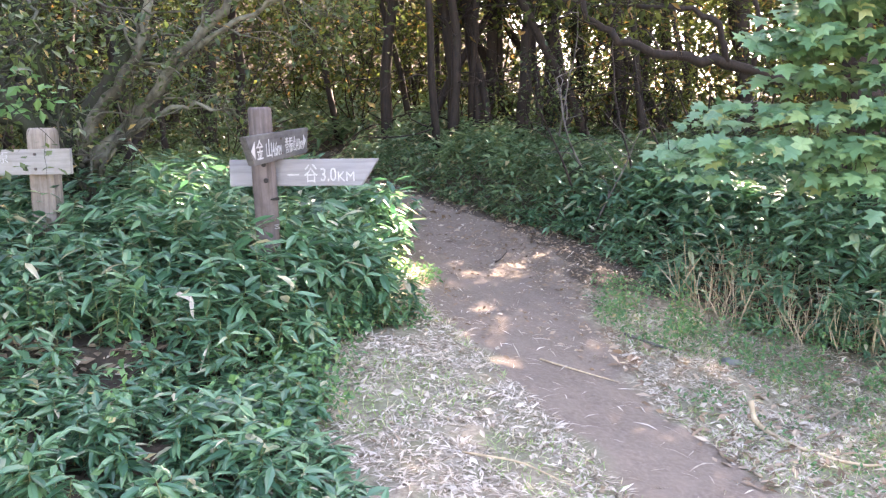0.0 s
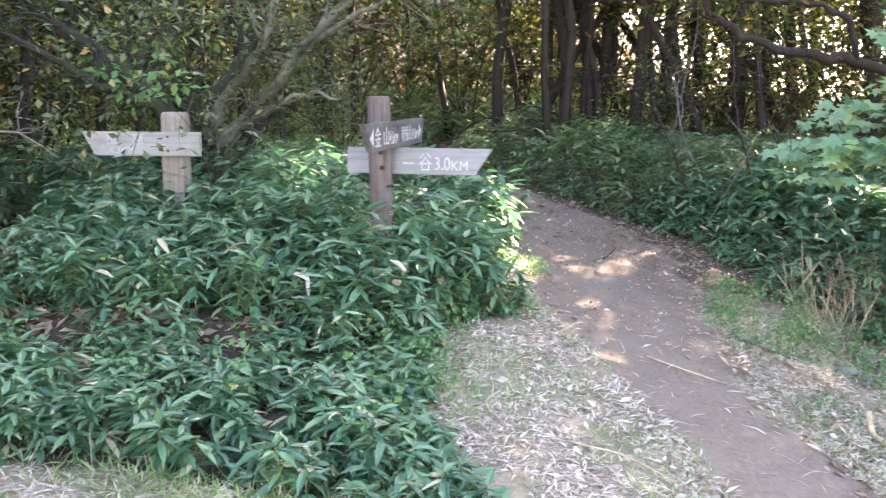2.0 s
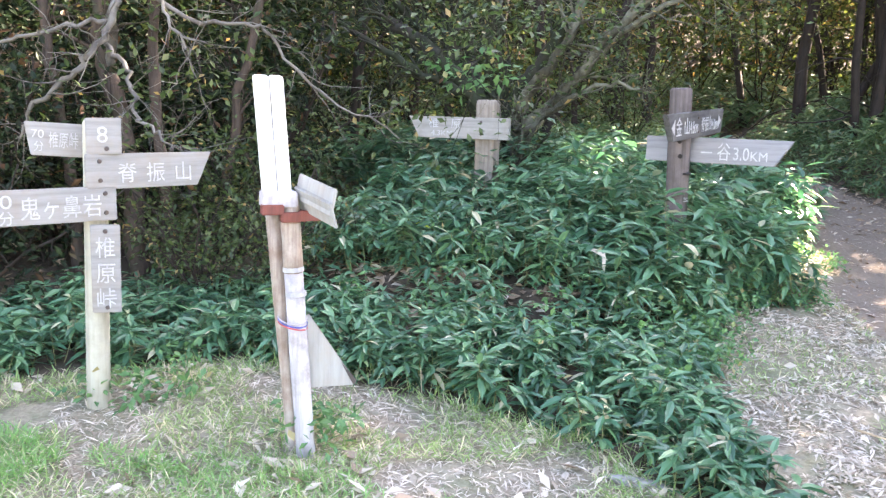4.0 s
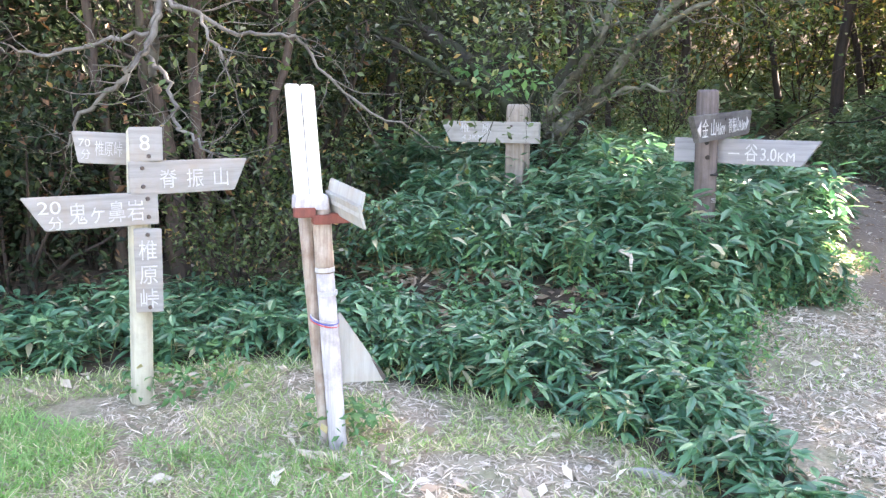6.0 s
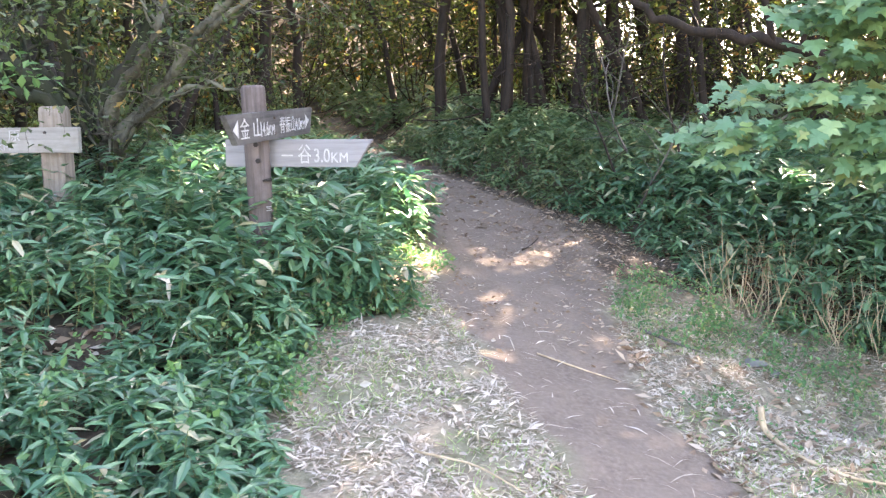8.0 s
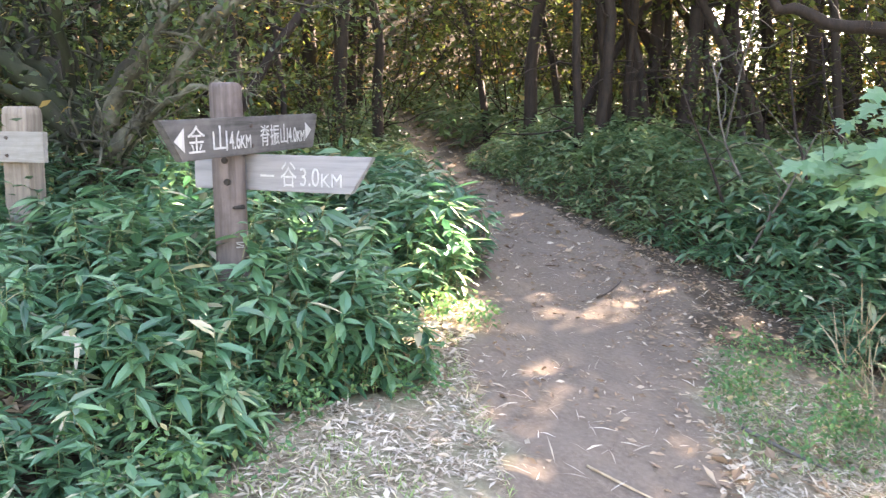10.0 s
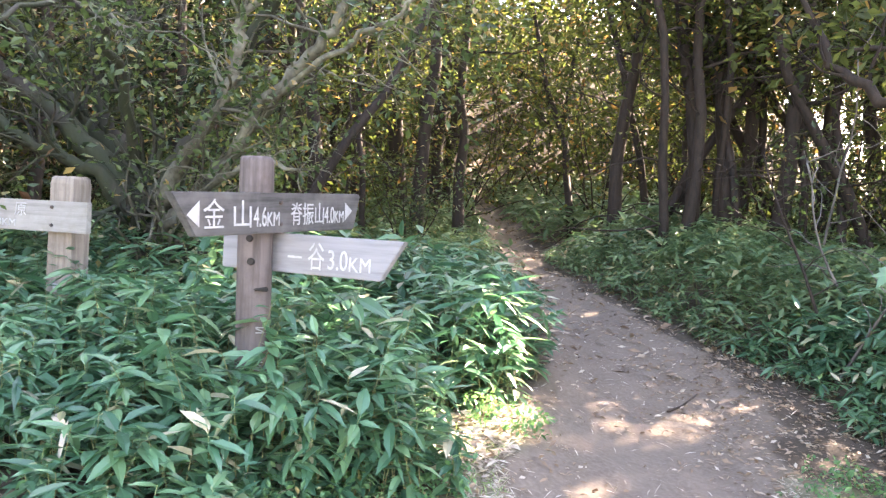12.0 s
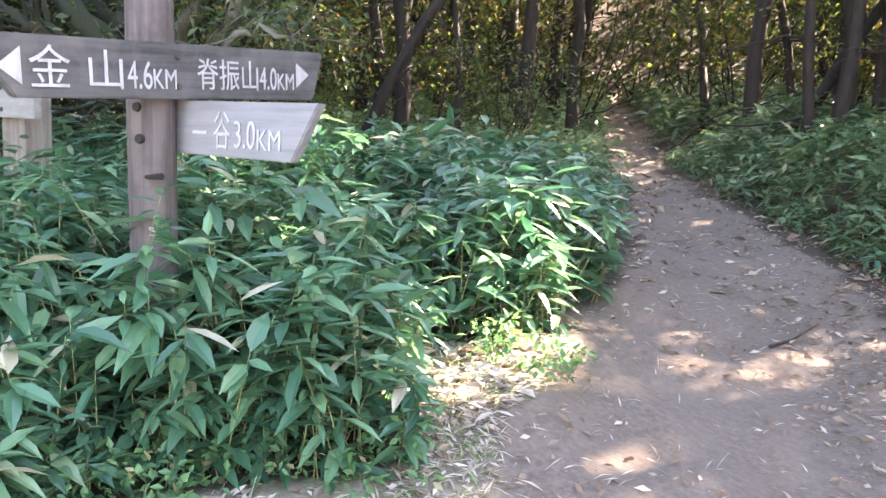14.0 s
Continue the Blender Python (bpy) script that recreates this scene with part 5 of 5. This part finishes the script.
# solid black pieces stand for the shade in the holes and the notch
for hx, hz in ((-0.012, 1.168), (-0.002, 1.072)):
    o = part("bolt_hole", bolt_bm(0.018), HOLE_SHADE, two_way, "empty bolt hole, its inner shade drawn as a black disc")
    o.matrix_local = pose(hx, -0.071, hz - f2, 0, 0, 8)
o = part("notch", board_bm([(-0.030, 0.006), (0.030, 0.016), (0.032, -0.006), (-0.028, -0.004)], 0.014, 0.0, 1), HOLE_SHADE, two_way, "saw notch, its inner shade drawn as a black wedge")
o.matrix_local = pose(0.048, -0.061, 0.955 - f2, 0, 0, 40)

for mz_, rows_ in ((0.80, 3), (0.655, 4)):
    for i in range(rows_):
        o = part("mark", board_bm([(-0.02, 0.0025), (0.02, 0.0025), (0.018, -0.0025), (-0.018, -0.0025)], 0.003, 0.001, i), LETTER, two_way, "faded white paint mark")
        o.matrix_local = pose(0.052, -0.060, mz_ - f2 - i * 0.011, 0, 20 * (i % 2), 42)

# square post with one pointed board
f1 = gz(-2.41, 5.74)
one_way = signpost("grey wooden post with one pointed direction board", -2.41, 5.74, f1)
part("post", post_bm(0.082, 1.43 - f1, 8, 0.03, True, 3), WOOD_TAN, one_way)
b = hung("board", [(-0.66, 0.088), (0.235, 0.088), (0.235, -0.088), (-0.56, -0.088)], 0.04, BOARD_TAN, one_way,
         (-2.415, 5.615, 1.20), (0.89, -0.02, 0.0), "pointed grey board", 7, ((-0.005, 0.05), (-0.005, -0.05)))
lettering("椎", 0.085, -0.47, 0.0, b, 0.085)
lettering("原", 0.085, -0.27, 0.0, b, 0.085)
lettering("4.3KM", 0.06, -0.45, -0.068, b, 0.19)
o = part("tag", board_bm([(-0.02, 0.025), (0.02, 0.025), (0.02, -0.025), (-0.02, -0.025)], 0.004, 0.002, 4), LETTER, one_way, "white patch on the post")
o.matrix_local = pose(0.0, -0.088, 0.80 - f1)

# round post with many boards
ax, ay = -2.86, 2.01
fa = gz(ax, ay)
many = signpost("pale round post with five lettered wooden direction boards", ax, ay, fa)
p = part("post", post_bm(0.052, 1.235 - fa, 14, 0.012, seed=8), LOG_PALE, many, flat=False)
p.rotation_euler = (0, radians(1.6), 0)
rightv = Vector((0.69, 0.72, 0))
face = Vector((0.72, -0.69, 0))
A0 = Vector((ax, ay, 0)) + face * 0.095 + rightv * 0.040
b = hung("board", [(-0.075, 0.078), (0.075, 0.078), (0.075, -0.078), (-0.075, -0.078)], 0.02, BOARD_WARM, many, A0 + rightv * 0.02 + Vector((0, 0, 1.165)), rightv,
         "small square number board", 9, ((0.01, -0.055),))
lettering("8", 0.10, -0.028, -0.028, b)
alongA = Vector((0.52, 0.85, 0.02))
b = hung("board", [(-0.06, 0.078), (0.50, 0.078), (0.43, -0.078), (-0.06, -0.078)], 0.022, BOARD_WARM, many, A0 + Vector((0, 0, 1.01)), alongA,
         "pointed grey board with a sunlit worn tip", 10, ((0.0, 0.045), (0.0, -0.04)))
lettering("脊", 0.095, 0.075, -0.045, b, 0.08)
lettering("振", 0.095, 0.20, -0.045, b, 0.08)
lettering("山", 0.095, 0.33, -0.045, b, 0.07)
b = hung("board", [(-0.515, 0.076), (0.065, 0.076), (0.065, -0.076), (-0.42, -0.076)], 0.022, BOARD_WARM, many, A0 + Vector((0, 0, 0.868)), alongA,
         "long pointed grey board", 11, ((0.02, 0.045), (0.02, -0.04)))
lettering("20", 0.08, -0.45, 0.0, b, 0.095)
lettering("分", 0.065, -0.41, -0.066, b, 0.06)
lettering("鬼ヶ鼻岩", 0.105, -0.325, -0.045, b, 0.325)
b = hung("board", [(-0.062, 0.20), (0.062, 0.20), (0.062, -0.20), (-0.062, -0.20)], 0.02, BOARD_WARM, many, A0 + rightv * 0.012 + Vector((0, 0, 0.575)), rightv,
         "upright grey board", 12, ((0.0, 0.17), (0.0, -0.175)))
for i, ch in enumerate("椎原峠"):
    lettering(ch, 0.10, -0.042, 0.06 - 0.115 * i, b, 0.08)
b = hung("board", [(-0.265, 0.072), (0.0, 0.072), (0.0, -0.072), (-0.235, -0.072)], 0.022, BOARD_WARM, many, Vector((ax, ay, 1.135)) - face * 0.04, rightv + Vector((0, 0, -0.05)),
         "pointed grey board fixed behind the post", 13)
lettering("70", 0.05, -0.235, 0.005, b, 0.05)
lettering("分", 0.05, -0.225, -0.05, b, 0.04)
lettering("椎原峠", 0.075, -0.165, -0.03, b, 0.12)

# leaning white marker of two poles, seen edge-on
wx, wy = -1.715, 2.03
fw = gz(wx, wy)
marker = tagged(new("leaning_sign"), "leaning white two-pole sign with rusty brackets, its panels seen edge-on", "signpost")
marker.location = (wx, wy, fw)
rw = Vector((0.70, 0.71, 0))
bw = Vector((-0.71, 0.70, 0))


def on_marker(r, back, z):
    return rw * r + bw * back + Vector((0, 0, z - fw))


def pole_line(a, b_, r, sides=12):
    pts = [a.lerp(b_, i / 5) for i in range(6)]
    return tube([tuple(q) for q in pts], [r, r * 1.03, r * 0.98, r * 1.02, r, r * 0.96], sides)


def add_pole(name, a, b_, r, mat, label=""):
    hp = Heap()
    hp.add(pole_line(a, b_, r))
    return part(name, hp.mesh(name, mat, flat=False), mat, marker, label)


add_pole("pole", on_marker(0.0, 0, fw - 0.25), on_marker(-0.068, 0, 0.66), 0.039, PALE_PAINT, "pole with pale peeling paint")
add_pole("pole", on_marker(-0.068, 0, 0.66), on_marker(-0.085, 0, 0.965), 0.039, RUSTY_POLE, "rust-stained upper pole")
add_pole("pole", on_marker(-0.03, 0.07, fw - 0.25), on_marker(-0.145, 0.07, 0.97), 0.030, RUSTY_POLE, "second weathered pole behind")
for r, w, d in ((-0.185, 0.055, 0.0), (-0.125, 0.05, -0.012)):
    o = part("panel_edge", board_bm([(0, 0), (w, 0), (w - 0.035, 0.455), (w - 0.042, 0.462), (-0.032, 0.462), (-0.035, 0.455)], 0.05, 0.0015, int(w * 999)), WHITE_PAINT, marker, "bright white painted panel edge")
    m = Matrix((rw, bw, Vector((0, 0, 1)))).transposed().to_4x4()
    m.translation = on_marker(r, d, 0.965)
    o.matrix_local = m
o = part("collar", board_bm([(-0.195, -0.03), (-0.06, -0.03), (-0.06, 0.03), (-0.195, 0.03)], 0.10, 0.002, 21), PALE_PAINT, marker, "white collar under the panels")
m = Matrix((rw, bw, Vector((0, 0, 1)))).transposed().to_4x4()
m.translation = on_marker(0.0, -0.045, 0.955)
o.matrix_local = m
for r0_, r1_, z in ((-0.20, -0.115, 0.915), (-0.125, -0.05, 0.885), (-0.055, 0.035, 0.89)):
    o = part("bracket", board_bm([(r0_, -0.02), (r1_, -0.02), (r1_, 0.022), (r0_, 0.022)], 0.05, 0.002, int(z * 1000)), RUST, marker, "dark red rusty bracket")
    m2 = m.copy()
    m2.translation = on_marker(0.0, -0.055, z)
    o.matrix_local = m2
for dz, tilt_ in ((0.0, 0.0), (0.05, -28.0)):
    o = part("side_panel", board_bm([(0, -0.05), (0.34, -0.05), (0.34, 0.05), (0, 0.05)], 0.012, 0.001, 33), TIN, marker, "pale folded sheet panel")
    a = Vector((0.75, -0.50, -0.10)).normalized()
    back = Vector((0, 0, 1)).cross(a).normalized()
    mm = Matrix((a, back, a.cross(back))).transposed().to_4x4() @ pose(0, 0, 0, tilt_ + 18, 0, 0)
    mm.translation = on_marker(-0.05, 0.03, 0.975 + dz - 0.02)
    o.matrix_local = mm
o = part("fin", board_bm([(-0.01, 0.47), (0.012, 0.48), (0.215, 0.175), (0.205, 0.16), (0.0, 0.165)], 0.006, 0.0, 3), TIN, marker, "triangular pale sheet metal fin with a rusty edge")
rim = part("rusty_edge", board_bm([(0.145, 0.262), (0.152, 0.268), (0.217, 0.178), (0.205, 0.158), (0.195, 0.165)], 0.009, 0.0, 4), IRON, o, "rusted corner")
rim.location = (0, -0.0015, 0)
m3 = Matrix((rw, bw, Vector((0, 0, 1)))).transposed().to_4x4()
m3.translation = on_marker(-0.01, 0.03, 0.0)
o.matrix_local = m3
for zz, mat, what in ((0.455, WIRE_BLUE, "blue binding wire"), (0.44, WIRE_RED, "red binding wire"), (0.47, PALE_PAINT, "pale binding cord")):
    ring = [tuple(on_marker(-0.065 + 0.058 * math.cos(a), 0.035 + 0.085 * math.sin(a), zz + 0.012 * math.sin(a + zz * 40))) for a in np.linspace(0, 2 * math.pi, 22)]
    hp = Heap()
    hp.add(tube(ring, [0.0028] * 22, 5))
    part("wire", hp.mesh("wire", mat), mat, marker, what)
for zz in (0.565, 0.665):
    hp = Heap()
    c0, c1 = on_marker(-0.068 - (0.66 - zz) * -0.105, 0, zz), on_marker(-0.069 - (0.66 - zz) * -0.105, 0, zz + 0.018)
    hp.add(tube([tuple(c0), tuple(c0.lerp(c1, 0.5)), tuple(c1)], [0.0425] * 3, 12))
    part("band", hp.mesh("band", LETTER), LETTER, marker, "narrow white band")


# ---- small things on the ground ----
def stick(name, pts, r, mat, label, category):
    rng = np.random.default_rng(len(label))
    hp = Heap()
    pts = np.array([(x, y, float(ground_z(x, y)) + h) for x, y, h in pts])
    t1 = np.linspace(0, len(pts) - 1, len(pts) * 4)
    fine = np.stack([np.interp(t1, np.arange(len(pts)), pts[:, a]) for a in range(3)], -1)
    fine[1:-1] = (fine[:-2] + fine[1:-1] * 2 + fine[2:]) / 4
    hp.add(tube(fine, r * np.linspace(1, 0.35, len(fine)) * rng.uniform(0.85, 1.15, len(fine)), 7))
    tagged(new(name, hp.mesh(name, mat, flat=False)), label, category)


stick("fallen_branch", [(2.05, 4.36, 0.12), (2.05, 4.30, 0.03), (2.11, 4.16, 0.015), (2.2, 4.02, 0.015), (2.34, 3.93, 0.02), (2.5, 3.94, 0.03), (2.62, 4.0, 0.02)], 0.017, STEM, "pale crooked fallen branch lying on earth", "branch")
stick("stick", [(0.86, 7.25, 0.01), (0.93, 7.5, 0.015), (1.0, 7.66, 0.05), (1.02, 7.85, 0.02)], 0.010, BARK_BROWN, "short dark stick on the trail", "stick")
stick("stick", [(0.9, 4.75, 0.01), (1.15, 4.62, 0.015), (1.35, 4.6, 0.01)], 0.006, STEM, "dry straw-coloured stalk on bare earth", "stick")
stick("stick", [(0.35, 3.25, 0.02), (0.6, 3.2, 0.03), (0.8, 3.1, 0.02)], 0.006, STEM, "dry straw-coloured stalk on turf", "stick")
stick("stick", [(1.6, 5.5, 0.02), (1.8, 5.38, 0.03), (1.98, 5.3, 0.02)], 0.012, BARK_GREY, "pale broken stick beside the trail", "stick")


def rock(x, y, sx, sy, sz, mat, label, name="stone", seed=1):
    bm = bmesh.new()
    bmesh.ops.create_icosphere(bm, subdivisions=3, radius=1)
    for v in bm.verts:
        k = 1 + 0.22 * noise.noise(v.co * 1.3 + Vector((seed, 0, 0))) + 0.06 * noise.noise(v.co * 4 + Vector((0, seed, 0)))
        v.co = Vector((v.co.x * sx * k, v.co.y * sy * k, v.co.z * sz * k))
    ob = part(name, bm, mat, None, label, flat=False)
    ob.location = (x, y, float(ground_z(x, y)) + sz * 0.35)
    return tagged(ob, category="stone")


rock(2.30, 5.36, 0.075, 0.06, 0.035, STONE, "smooth grey stone half buried in litter", seed=2)
rock(2.39, 5.26, 0.04, 0.035, 0.025, STONE, "small dark grey stone beside a larger one", seed=4)
rock(-0.40, 2.30, 0.15, 0.025, 0.02, CONCRETE, "pale concrete kerb end showing through grass", "kerb_stone", 6)

yl = blades(np.array([(-2.30, 4.20, 0.585)]), np.array([(0.9, -0.2, -0.05)]), np.array([(0.0, -0.5, 1.0)]), [0.12], [0.045], 0.1)
YELLOW = leaf_material("yellow_leaf", (0.45, 0.52, 0.06), (0.50, 0.56, 0.07), (0.52, 0.58, 0.08), (0.5, 0.5, 0.1), 0.01)
tagged(new("yellow_leaf", mesh_of("yellow_leaf", *yl, YELLOW)), "single bright yellow-green leaf on bamboo grass", "leaf")
for i, (px, py, pz, ln) in enumerate(((-1.16, 4.30, 0.50, 0.16), (-1.05, 4.26, 0.50, 0.13), (-0.89, 3.95, 0.30, 0.14))):
    vf = blades(np.array([(px, py, pz)]), np.array([(0.6 - 0.5 * i, -0.3, -0.5 * i)]), np.array([(0.0, -0.6, 1.0)]), [ln], [0.035 - 0.01 * i], 0.3)
    tagged(new("dead_leaf", mesh_of("dead_leaf", *vf, STRAW)), "dry whitish leaf hanging in bamboo grass", "leaf")
